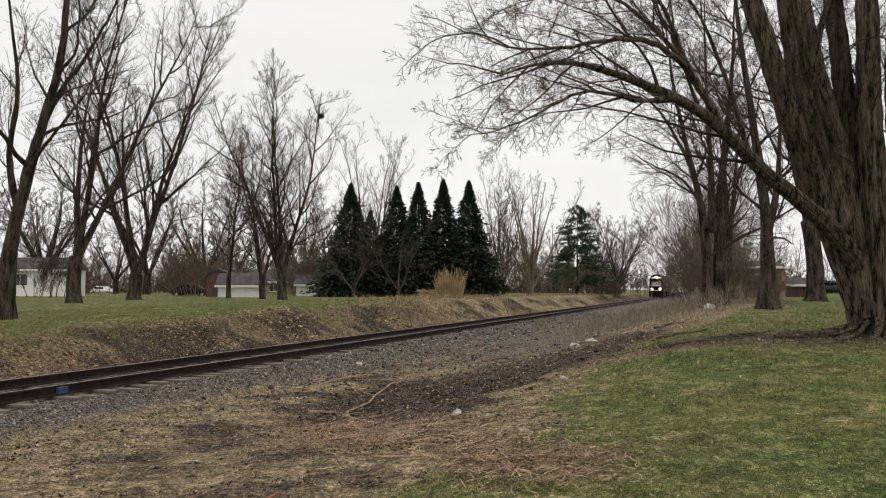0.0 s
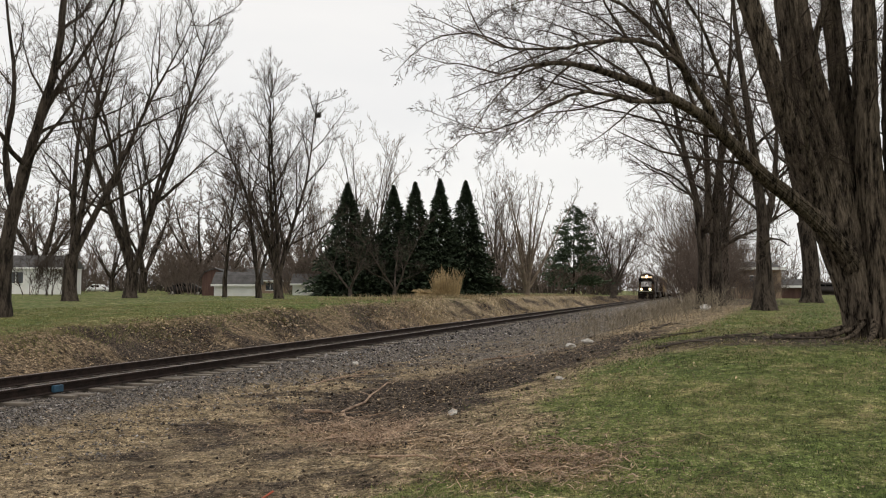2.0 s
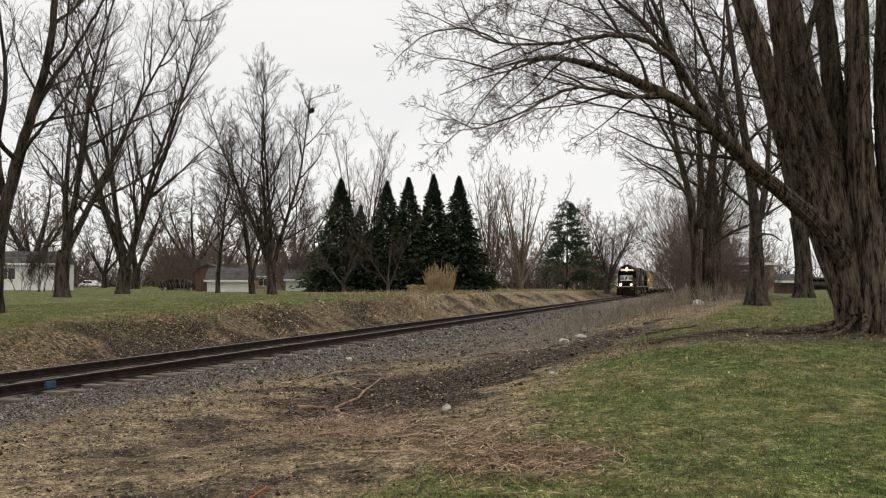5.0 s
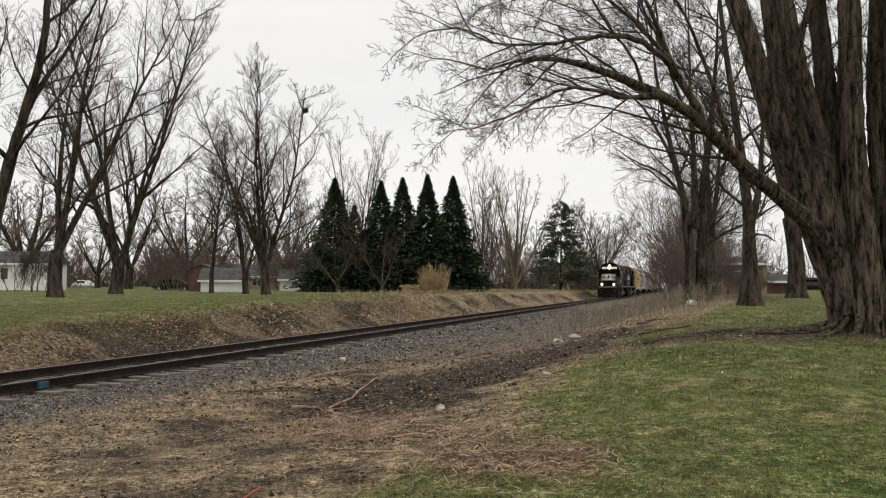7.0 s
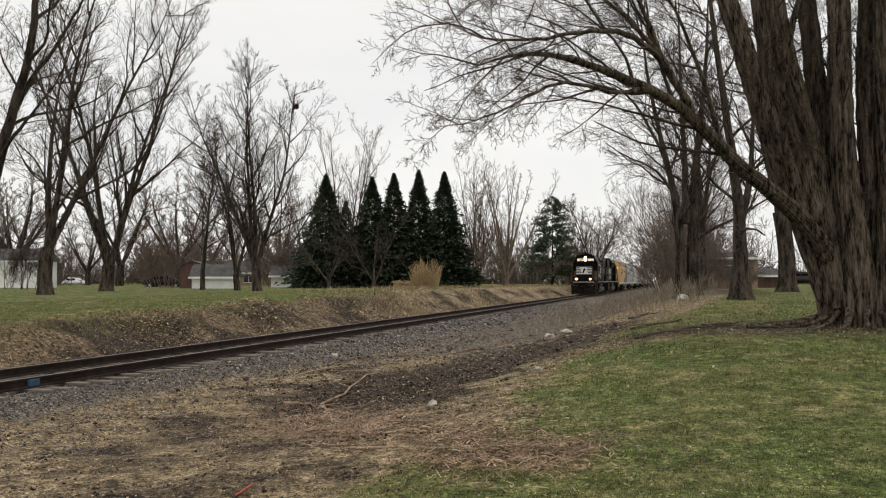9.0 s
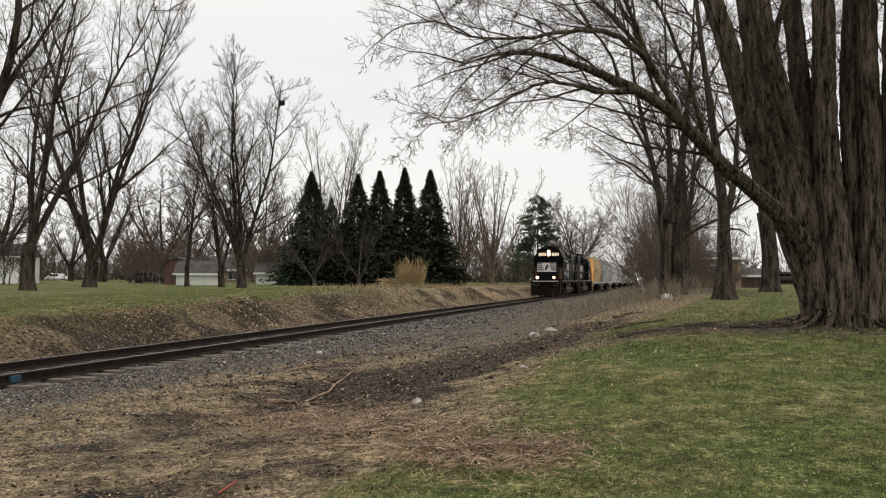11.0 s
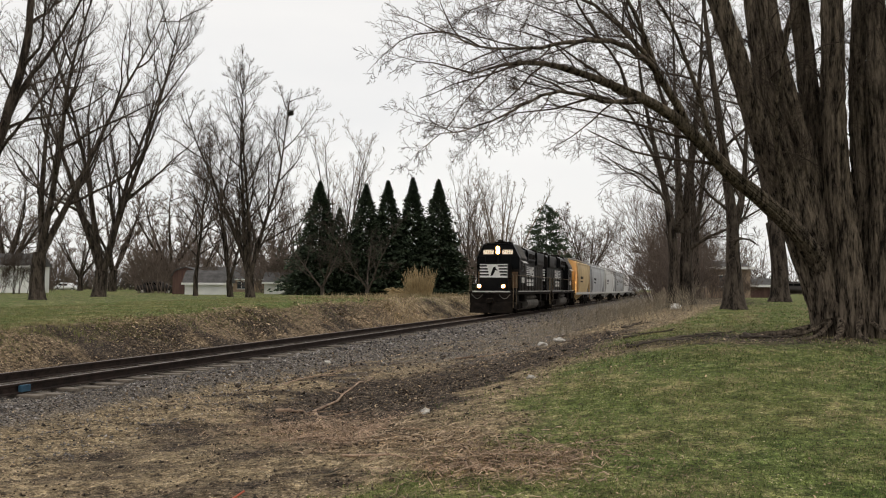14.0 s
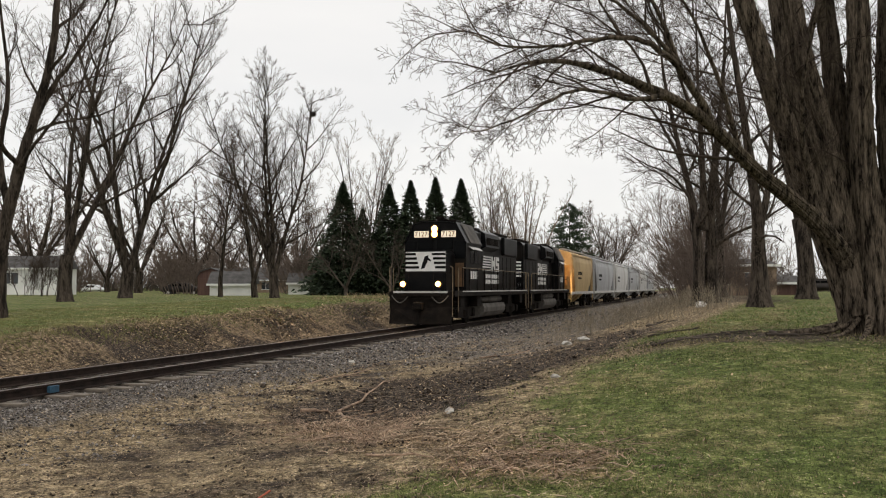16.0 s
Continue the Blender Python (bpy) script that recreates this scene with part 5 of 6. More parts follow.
    bm = box(bmesh.new(), -0.18, 0.18, -0.1, L + 0.1, 0.78, 1.05)
    part("centre_sill", bm, GRIME, t)
    part("running_board", box(bmesh.new(), 0.62, 0.98, 0.6, L - 0.6, 4.66, 4.7), SILVER, t, "galvanised roof walkway")
    part("running_board", box(bmesh.new(), -0.98, -0.62, 0.6, L - 0.6, 4.66, 4.7), SILVER, t, "galvanised roof walkway")
    for k in range(10):
        part("roof_hatch", box(bmesh.new(), -0.38, 0.38, 1.8 + k * (L - 3.6) / 10, 1.8 + (k + 0.8) * (L - 3.6) / 10, 4.58, 4.7, 0.03), paint, t)
    bogie(t, 2.2, 1.78, False)
    bogie(t, L - 2.2, 1.78, False)
    return t


def turned(thing, back, half_turn=False):
    TRAIN.append((thing, back, half_turn))


first_loco = make_loco()
wheel_count = len(WHEELS)
second_loco = tagged(copy_thing(first_loco, pose(0, 0, 0)), "black diesel locomotive running long hood forward behind the first")
ROLLERS = [(w, 1) for w in WHEELS[:wheel_count]] + [(o, -1) for o in second_loco.children if o.name.startswith("wheel_set")]
turned(first_loco, 0.0)
turned(second_loco, 2 * LOCO_LONG, True)
along = 2 * LOCO_LONG
WHEELS.clear()
yellow = make_hopper(14.6, HOPPER_YELLOW, "weathered yellow covered hopper car")
grey = make_hopper(19.0, HOPPER_GREY, "weathered grey covered hopper car")
light_grey = make_hopper(19.0, HOPPER_PALE, "weathered pale grey covered hopper car")
ROLLERS += [(w, 1) for w in WHEELS]
turned(yellow, along)
along += 14.6
for k in range(6):
    car = (grey, light_grey)[k % 2] if k < 2 else copy_thing((grey, light_grey)[k % 2], pose(0, 0, 0))
    if k >= 2:
        ROLLERS += [(o, 1) for o in car.children if o.name.startswith("wheel_set")]
    turned(car, along)
    along += 19.0


# ---- loose ground cover ----
def stuff(name, verts, corners, sides, material, label, category):
    return tagged(array_object(name, verts, corners, sides, material), label, category, kind="stuff")


def scatter(rng, n, x0, x1, y0, y1, power=1.0):
    """Spots between the bounds, denser towards the near end."""
    u = rng.uniform(0, 1, n)
    if power == 1.0:
        y = y0 + u * (y1 - y0)
    else:
        k = 1.0 - power
        y = (y0 ** k + u * (y1 ** k - y0 ** k)) ** (1 / k)
    return rng.uniform(x0, x1, n), y


def stones(rng, x, y, size, sink=0.25):
    """Uneven eight-sided stones."""
    n = len(x)
    base = np.array([(1, 0, 0), (0, 1, 0), (-1, 0, 0), (0, -1, 0), (0, 0, 1), (0, 0, -1)], float)
    v = base[None] * rng.uniform(0.5, 1.15, (n, 6, 1)) + rng.normal(0, 0.22, (n, 6, 3))
    a = rng.uniform(0, 6.28, n)
    c, s = np.cos(a), np.sin(a)
    v = np.stack([v[..., 0] * c[:, None] - v[..., 1] * s[:, None], v[..., 0] * s[:, None] + v[..., 1] * c[:, None], v[..., 2] * 0.75], -1)
    v = v * size[:, None, None]
    v += np.stack([x, y, lie(x, y) + size * sink], -1)[:, None]
    tri = np.array([(0, 1, 4), (1, 2, 4), (2, 3, 4), (3, 0, 4), (1, 0, 5), (2, 1, 5), (3, 2, 5), (0, 3, 5)])
    return v.reshape(-1, 3), (np.arange(n)[:, None, None] * 6 + tri).reshape(-1)


def blades(rng, x, y, tall, wide, lean=0.5):
    """Single grass blades, three corners each."""
    n = len(x)
    a = rng.uniform(0, 6.28, n)
    z = lie(x, y)
    dx, dy = np.cos(a) * wide / 2, np.sin(a) * wide / 2
    tip = np.stack([x + rng.normal(0, lean, n) * tall, y + rng.normal(0, lean, n) * tall, z + tall], -1)
    v = np.stack([np.stack([x - dx, y - dy, z - 0.01], -1), np.stack([x + dx, y + dy, z - 0.01], -1), tip], 1)
    return v.reshape(-1, 3), np.arange(3 * n)


def flakes(rng, x, y, size, lift=0.012, long=1.0):
    """Curled dead leaves and chips: bent quads."""
    n = len(x)
    a = rng.uniform(0, 6.28, n)
    t = rng.normal(0, 0.35, (n, 2))
    u = np.stack([np.cos(a), np.sin(a), t[:, 0]], -1) * (size * long)[:, None]
    v = np.stack([-np.sin(a), np.cos(a), t[:, 1]], -1) * (size / max(1.0, long))[:, None] * 0.6
    c = np.stack([x, y, lie(x, y) + lift + np.abs(t[:, 0]) * size], -1)
    return np.stack([c - u, c - v, c + u, c + v], 1).reshape(-1, 3), np.arange(4 * n)


def loose_cover():
    rng = np.random.RandomState(71)
    # crushed stone of the track bed
    x, y = scatter(rng, 27000, TRACK_X + 0.85, TRACK_X + 5.2, 8, 75, 1.8)
    keep = rng.uniform(0, 1, len(x)) < np.clip(1.1 - (x - TRACK_X - 1.5) / (1.0 + 0.9 * step(y, 14, 24)), 0.12, 1) * np.where(x - TRACK_X < 1.32, 0.6, 1.0)
    x, y = x[keep], y[keep]
    v1, c1 = stones(rng, x, y, rng.uniform(0.012, 0.036, len(x)) * np.clip(y / 16, 0.8, 2.4))
    x, y = scatter(rng, 9000, TRACK_X - 2.6, TRACK_X + 0.8, 9, 60, 1.6)
    keep = np.abs(np.abs(x - TRACK_X) - 0.7525) > 0.09
    v2, c2 = stones(rng, x[keep], y[keep], rng.uniform(0.014, 0.036, keep.sum()), 0.1)
    stuff("ballast", np.concatenate([v1, v2]), np.concatenate([c1, c2 + len(v1)]), 3, STONE, "grey crushed stone ballast along the track", "ballast")
    # clods and pebbles on the dirt
    x, y = scatter(rng, 22000, -10.2, -1.5, 5.5, 32, 1.9)
    keep = rng.uniform(0, 1, len(x)) < np.clip(0.55 + 0.9 * waves(x * 0.5, y, 0.9, 61), 0.08, 1)
    x, y = x[keep], y[keep]
    v, c = stones(rng, x, y, rng.uniform(0.005, 0.02, len(x)) * np.where(rng.uniform(0, 1, len(x)) < 0.12, 2.2, 1.0) * np.clip(y / 11, 0.8, 2.0), 0.1)
    stuff("dirt_clods", v, c, 3, CLOD, "small clods and pebbles on bare dirt", "dirt")
    # dark lumps of turned mud
    n = 9000
    x, y = scatter(rng, n, -9.0, -2.2, 5.5, 26, 1.8)
    wet = np.exp(-((x + 4.8) / 1.35) ** 2 - ((y - 14.8) / 2.7) ** 2) + 0.35 * np.clip(waves(x * 0.6, y, 1.3, 63), 0, 1)
    keep = rng.uniform(0, 1, n) < wet
    v, c = stones(rng, x[keep], y[keep], rng.uniform(0.008, 0.035, keep.sum()) * np.clip(y[keep] / 12, 0.8, 1.6), 0.15)
    stuff("mud_lumps", v, c, 3, MUD_LUMP, "dark lumps of churned mud", "dirt")
    # grass of the near lawn, thinner on dry patches
    x, y = scatter(rng, 520000, -4.5, 11, 4.8, 60, 2.3)
    edge = zones(x, y)["lawn"] * (1 - 0.85 * np.clip(zones(x, y)["litter"], 0, 1))
    dry = 0.5 + 0.5 * waves(x, y, 3.2, 21)
    keep = (rng.uniform(0, 1, len(x)) < edge * (0.45 + 0.6 * dry)) & (x > -0.75 * y) & (x < 0.25 * y + 1.5)
    x, y = x[keep], y[keep]
    v, c = blades(rng, x, y, rng.uniform(0.014, 0.042, len(x)) * np.clip(y / 12, 0.8, 1.25), rng.uniform(0.005, 0.011, len(x)) * np.clip(y / 10, 0.8, 2.0))
    stuff("lawn_grass", v, c, 3, GRASS, "short green spring grass with dry patches", "grass")
    # dry tufts and straw among it
    x, y = scatter(rng, 130000, -6.5, 9, 4.8, 45, 2.1)
    z = zones(x, y)
    keep = (rng.uniform(0, 1, len(x)) < np.clip(z["lawn"] * np.clip(0.12 + 1.0 * waves(x, y, 1.6, 33), 0, 1) + 0.25 * z["litter"], 0, 1))
    v, c = blades(rng, x[keep], y[keep], rng.uniform(0.015, 0.045, keep.sum()) * np.clip(y[keep] / 9, 0.9, 2.2), rng.uniform(0.004, 0.009, keep.sum()) * np.clip(y[keep] / 9, 0.9, 3.0), 1.2)
    stuff("dry_grass", v, c, 3, STRAW, "dry straw-coloured grass in patches", "grass")
    # grass fringe at the top of the far bank and on the far lawn
    x, y = scatter(rng, 70000, TRACK_X - 13, TRACK_X - 3.9, 12, 75, 1.5)
    keep = rng.uniform(0, 1, len(x)) < np.clip((TRACK_X - 3.7 - x) / 1.6 + 0.45 * waves(x, y, 1.6, 35), 0, 1)
    fringe = np.exp(-((x[keep] - TRACK_X + 5.2) / 0.7) ** 2)
    v, c = blades(rng, x[keep], y[keep], rng.uniform(0.02, 0.055, keep.sum()) * (1 + 1.6 * fringe), rng.uniform(0.012, 0.028, keep.sum()), 0.6)
    stuff("bank_grass", v, c, 3, GRASS_DULL, "dull green grass along the top of the bank", "grass")
    # dry tufts on the far stretch of the bank
    x, y = scatter(rng, 16000, TRACK_X - 9, TRACK_X - 2.8, 45, 150, 1.2)
    keep = rng.uniform(0, 1, len(x)) < np.clip(0.35 + 0.6 * waves(x, y, 6.0, 37), 0.05, 1)
    v, c = blades(rng, x[keep], y[keep], rng.uniform(0.08, 0.4, keep.sum()), rng.uniform(0.02, 0.06, keep.sum()), 0.5)
    stuff("bank_straw", v, c, 3, STRAW, "dry straw-coloured tufts on the far bank", "grass")
    # dead leaves: drifts on the far bank, fewer on the near ground
    x, y = scatter(rng, 34000, TRACK_X - 6.0, TRACK_X - 2.2, 12, 75, 1.5)
    drift = np.clip(0.3 + 1.1 * waves(x * 0.8, y, 4.5, 41), 0.1, 1)
    keep = rng.uniform(0, 1, len(x)) < drift
    v, c = flakes(rng, x[keep], y[keep], rng.uniform(0.015, 0.045, keep.sum()) * np.clip(y[keep] / 22, 0.9, 1.8))
    stuff("leaf_litter", v, c, 4, LEAF, "drifts of tan and brown dead leaves on the bank", "leaves")
    x, y = scatter(rng, 40000, -10.0, 4.0, 5, 34, 1.8)
    keep = rng.uniform(0, 1, len(x)) < 0.42 * (1 - zones(x, y)["lawn"]) + 0.07 + 0.5 * zones(x, y)["litter"] + 0.2 * np.clip(waves(x, y, 4, 44), 0, 1)
    v, c = flakes(rng, x[keep], y[keep], rng.uniform(0.005, 0.02, keep.sum()) * np.clip(y[keep] / 10, 0.9, 2.0))
    stuff("scattered_leaves", v, c, 4, LEAF, "scattered dead leaves on dirt and grass", "leaves")
    # wood chips and splinters of a cleared tree
    n = 3600
    x, y = -3.3 - np.abs(rng.normal(0, 1.5, n)), 9.6 + rng.normal(0, 0.55, n)
    y += (-3.3 - x) * 0.75 + rng.normal(0, 0.45, n)
    m = 1500
    x, y = np.concatenate([x, -1.5 + rng.normal(0, 0.6, m)]), np.concatenate([y, 7.9 + rng.normal(0, 0.5, m)])
    v, c = flakes(rng, x, y, rng.uniform(0.011, 0.026, n + m), 0.03, 3.2)
    stuff("wood_chips", v, c, 4, WOOD_CHIP, "reddish-brown splinters and wood chips", "wood chips")
    # pale broken twigs strewn between the mud and the grass
    n = 1300
    t = rng.uniform(0, 1, n)
    x, y = -5.0 + 4.1 * t + rng.normal(0, 0.35, n), 11.4 - 4.0 * t + rng.normal(0, 0.4, n)
    a, half = rng.uniform(0, 3.14, n), rng.uniform(0.015, 0.06, n) * np.where(rng.uniform(0, 1, n) < 0.05, 3.0, 1.0)
    ends = [np.stack([x + k * np.cos(a) * half, y + k * np.sin(a) * half, lie(x + k * np.cos(a) * half, y + k * np.sin(a) * half) + 0.012 + rng.uniform(0, 0.025, n)], -1) for k in (-1, 0, 1)]
    v, q = tubes(np.stack(ends, 1), rng.uniform(0.003, 0.007, (n, 1)) * np.array([[1.0, 0.9, 0.5]]), 4, 0)
    stuff("broken_twigs", v, q.ravel(), 4, PALE_TWIG, "pale broken twigs strewn on dirt and grass", "twigs")
    # thin dry weeds along the near side of the track
    n = 2300
    x, y = rng.uniform(-6.2, 0.8, n), 25 + 45 * rng.uniform(0, 1, n) ** 1.3
    keep = rng.uniform(0, 1, n) < np.clip(0.4 + 0.6 * waves(x, y, 4.0, 51), 0.1, 1) * step(x, -6.6, -4.2) * step(y, 24, 31)
    x, y = x[keep], y[keep]
    n = len(x)
    tall = rng.uniform(0.25, 1.0, n)
    d = unit(np.stack([rng.normal(0, 0.28, n), rng.normal(0, 0.28, n), np.ones(n)], -1))
    p0 = np.stack([x, y, lie(x, y) - 0.03], -1)
    bend = rng.normal(0, 0.09, (n, 3)) * tall[:, None]
    paths = np.stack([p0, p0 + d * tall[:, None] * 0.5 + bend * 0.4, p0 + d * tall[:, None] + bend], 1)
    v1, q1 = tubes(paths, np.tile([0.007, 0.006, 0.004], (n, 1)), 3, 0)
    tw = np.repeat(np.arange(n), 4)
    f = rng.uniform(0.35, 0.95, len(tw))
    s0 = p0[tw] + d[tw] * (tall[tw] * f)[:, None]
    s1 = s0 + unit(d[tw] + rng.normal(0, 0.55, (len(tw), 3))) * (tall[tw] * 0.32)[:, None]
    v2, q2 = tubes(np.stack([s0, s1], 1), np.tile([0.005, 0.003], (len(tw), 1)), 3, len(v1))
    stuff("dry_weeds", np.concatenate([v1, v2]), np.concatenate([q1, q2]).ravel(), 4, WEED, "thin dry brown weeds beside the track", "weeds")


PALE_TWIG = mat("pale_broken_twig", (0.16, 0.11, 0.07), (0.56, 0.43, 0.3), 3.0, 0.9, bump=0, vary=0.6)
WEED = mat("brown_weed", (0.13, 0.108, 0.08), (0.34, 0.29, 0.215), 3.0, 0.95, bump=0, vary=0.4, spec=0.1)
MUD_LUMP = mat("mud_lump", (0.01, 0.007, 0.005), (0.07, 0.05, 0.036), 6.0, 0.95, bump=0, vary=0.8, spec=0.2)
CLOD = mat("dirt_clod", (0.03, 0.022, 0.015), (0.16, 0.118, 0.08), 4.0, 0.95, bump=0, vary=0.85)
GRASS_DULL = mat("dull_grass", (0.1, 0.112, 0.036), (0.235, 0.228, 0.09), 0.6, 0.8, bump=0, fine=3.0, vary=0.35, third=(0.23, 0.195, 0.1), spec=0.2)
loose_cover()


# ---- reeds, rocks, branches on the ground ----
def reed_clump(x, y):
    rng = np.random.RandomState(81)
    n = 520
    a, s = rng.uniform(0, 6.28, n), rng.uniform(0, 1, n) ** 0.6 * 1.15
    p = np.stack([np.cos(a) * s * 0.95, np.sin(a) * s * 0.6, np.full(n, -0.1)], -1)
    d = unit(np.stack([np.cos(a) * s * 0.2, np.sin(a) * s * 0.2, np.ones(n)], -1) + rng.normal(0, 0.07, (n, 3)))
    l = rng.uniform(1.2, 2.75, n) ** 1.0 * (1.06 - 0.2 * s) * (0.85 + 0.2 * np.sin(a * 3))
    mid = p + d * (l * 0.6)[:, None]
    tip = mid + unit(d + rng.normal(0, 0.12, (n, 3)) + np.stack([np.cos(a), np.sin(a), 0 * a], -1) * 0.05) * (l * 0.4)[:, None]
    v, q = tubes(np.stack([p, mid, tip], 1), np.tile([0.014, 0.012, 0.012], (n, 1)), 3, 0)
    clump = empty("reed_clump", "tall clump of dry golden ornamental grass on the lawn", "ornamental grass", at=pose(x, y, height(x, y)))
    tagged(array_object("stalk_mass", v, q, 4, REED, clump), kind="stuff")
    m = 420
    a = rng.uniform(0, 6.28, m)
    b = np.stack([np.cos(a) * 1.1 - 0.5, np.sin(a) * 0.7 - 0.2, np.full(m, 0.0)], -1)
    e = b + np.stack([np.cos(a) * rng.uniform(0.2, 1.0, m) - 0.35, np.sin(a) * 0.5, rng.uniform(0.05, 0.7, m)], -1)
    v, q = tubes(np.stack([b, (b + e) / 2 + np.array([0, 0, 0.15]), e], 1), np.full((m, 3), 0.02), 3, 0)
    tagged(array_object("fallen_stalk_mass", v, q, 4, REED, clump, "fallen dry stalks round the foot"), kind="stuff")


reed_clump(-21.2, 72.0)


def rock(x, y, size, material, label, seed, name="rock"):
    bm = bmesh.new()
    bmesh.ops.create_icosphere(bm, subdivisions=2, radius=1.0)
    for v in bm.verts:
        k = 0.8 + 0.5 * noise.noise(v.co * 1.3 + Vector((seed, 0, 0)))
        v.co = Vector((v.co.x * size[0] * k, v.co.y * size[1] * k, v.co.z * size[2] * k))
    me = bpy.data.meshes.new(name)
    bm.to_mesh(me)
    bm.free()
    me.materials.append(material)
    ob = new(name, me)
    ob.matrix_basis = pose(x, y, height(x, y) + size[2] * 0.45, 0, 0, seed * 40)
    return tagged(ob, label, "rock")


rock(-3.12, 10.92, (0.07, 0.055, 0.055), PALE_STONE, "pale grey rock beside a dark mud patch", 1)
rock(-9.38, 23.1, (0.12, 0.1, 0.07), PALE_STONE, "whitish stone on the gravel", 2)
rock(-3.85, 25.5, (0.22, 0.16, 0.1), PALE_STONE, "whitish slab of stone at the edge of the gravel", 3)
rock(-3.39, 25.7, (0.2, 0.15, 0.09), PALE_STONE, "whitish slab of stone at the edge of the gravel", 4)
rock(-2.24, 13.7, (0.085, 0.07, 0.05), PALE_STONE, "whitish stone at the edge of the lawn", 5)
rock(-0.3, 40.0, (0.35, 0.25, 0.18), PALE_STONE, "pale rock near the trees", 6)


def fallen_branch(x0, y0, x1, y1, r, label, seed, twigs=3, wood=None):
    rng = np.random.RandomState(seed)
    t = np.linspace(0, 1, 8)
    xs, ys = x0 + (x1 - x0) * t + rng.normal(0, 0.016, 8), y0 + (y1 - y0) * t + rng.normal(0, 0.035, 8)
    p = np.stack([xs, ys, lie(xs, ys) + r * 0.7 + np.abs(rng.normal(0, 0.012, 8))], -1)
    verts, faces = tubes(p[None], (r * (1 - 0.6 * t))[None], 7, 0)
    vs, qs = [verts], [faces]
    for k in range(twigs):
        i = rng.randint(2, 7)
        e = p[i] + np.array([rng.normal(0, 0.25), rng.normal(0, 0.25), 0.05])
        e[2] = height(e[0], e[1]) + 0.02 + rng.uniform(0, 0.06)
        v, q = tubes(np.stack([p[i], (p[i] + e) / 2, e])[None], np.array([[r * 0.4, r * 0.3, r * 0.2]]), 5, sum(len(a) for a in vs))
        vs.append(v)
        qs.append(q)
    tagged(array_object("fallen_branch", np.concatenate(vs), np.concatenate(qs), 4, wood or WOOD_CHIP, smooth=True), label, "branch", "fallen branches on the ground")


for row in ((-5.46, 12.9, -6.42, 18.4, 0.025), (-5.43, 12.75, -4.2, 10.87, 0.02), (-4.9, 11.3, -3.5, 9.7, 0.014), (-7.47, 15.6, -7.79, 20.7, 0.022), (-4.4, 9.6, -3.1, 9.2, 0.013), (-3.6, 10.0, -2.7, 9.6, 0.011),
            (-1.95, 7.8, -1.56, 7.35, 0.014), (-3.19, 8.26, -2.41, 7.92, 0.014), (-6.1, 12.9, -5.4, 12.7, 0.03), (-0.5, 17.4, 0.7, 17.9, 0.025), (0.2, 18.2, 0.9, 18.9, 0.025), (-1.0, 16.9, 0.0, 17.1, 0.03), (1.0, 17.2, 1.9, 17.4, 0.03), (1.1, 17.9, 1.3, 17.2, 0.035), (-1.3, 20.2, -0.2, 20.8, 0.03), (-1.7, 26.5, -1.2, 27.6, 0.04), (-6.0, 24.0, -4.8, 25.0, 0.025)):
    aged = row[0] > -2.0 and row[1] > 15
    fallen_branch(*row, "weathered grey-brown branch lying beside the old tree" if aged else "broken pale brown branch lying on the ground", int(abs(row[0] * 100 + row[1] * 7)), wood=TWIG_GREY if aged else WOOD_CHIP)
v_leaf, c_leaf = flakes(np.random.RandomState(3), np.array([-2.95]), np.array([7.47]), np.array([0.09]))
tagged(array_object("large_leaf", v_leaf, c_leaf, 4, PALE_STONE), "large pale dry leaf on the grass", "leaf")
bm = bmesh.new()
rod(bm, (-3.58, 6.7, height(-3.58, 6.7) + 0.012), (-3.51, 6.87, height(-3.51, 6.87) + 0.03), 0.009, 8)
me_red = bpy.data.meshes.new("red_scrap")
bm.to_mesh(me_red)
bm.free()
me_red.materials.append(RED)
log = bmesh.new()
rod(log, (-23.6, 100.0, 0.8), (-24.15, 100.2, 1.75), 0.13, 10, 0.11)
me_log = bpy.data.meshes.new("leaning_log")
log.to_mesh(me_log)
log.free()
me_log.materials.append(BARK_DARK)
tagged(new("leaning_log", me_log), "short dark log leaning beside a pale tree", "log")
tagged(new("red_scrap", me_red), "small orange-red plastic scrap on the grass", "litter")


# ---- a nest high in a tree, the scar on the double trunk, a painted mark on the rail ----
def nest(x, y, z):
    rng = np.random.RandomState(91)
    n = 420
    a, b = unit(rng.normal(0, 1, (n, 3))), unit(rng.normal(0, 1, (n, 3)))
    c = a * rng.uniform(0.03, 0.17, (n, 1)) * np.array([1, 1, 0.7])
    v, q = tubes(np.stack([c - b * 0.12, c, c + b * 0.12], 1), np.full((n, 3), 0.012), 3, 0)
    ob = tagged(array_object("nest", v, q, 4, NEST, nest_tree, "dark ball-shaped nest of twigs"))
    ob.matrix_basis = nest_tree.matrix_basis.inverted() @ pose(x, y, z)


nest(-24.05, 52.6, 12.7)
part("paint_mark", box(bmesh.new(), TRACK_X + 0.7525 + 0.012, TRACK_X + 0.7525 + 0.085, 13.05, 13.28, -0.15, -0.03, 0.01), BLUE, bpy.data.objects["railway_track"], "blue painted mark on the rail side")


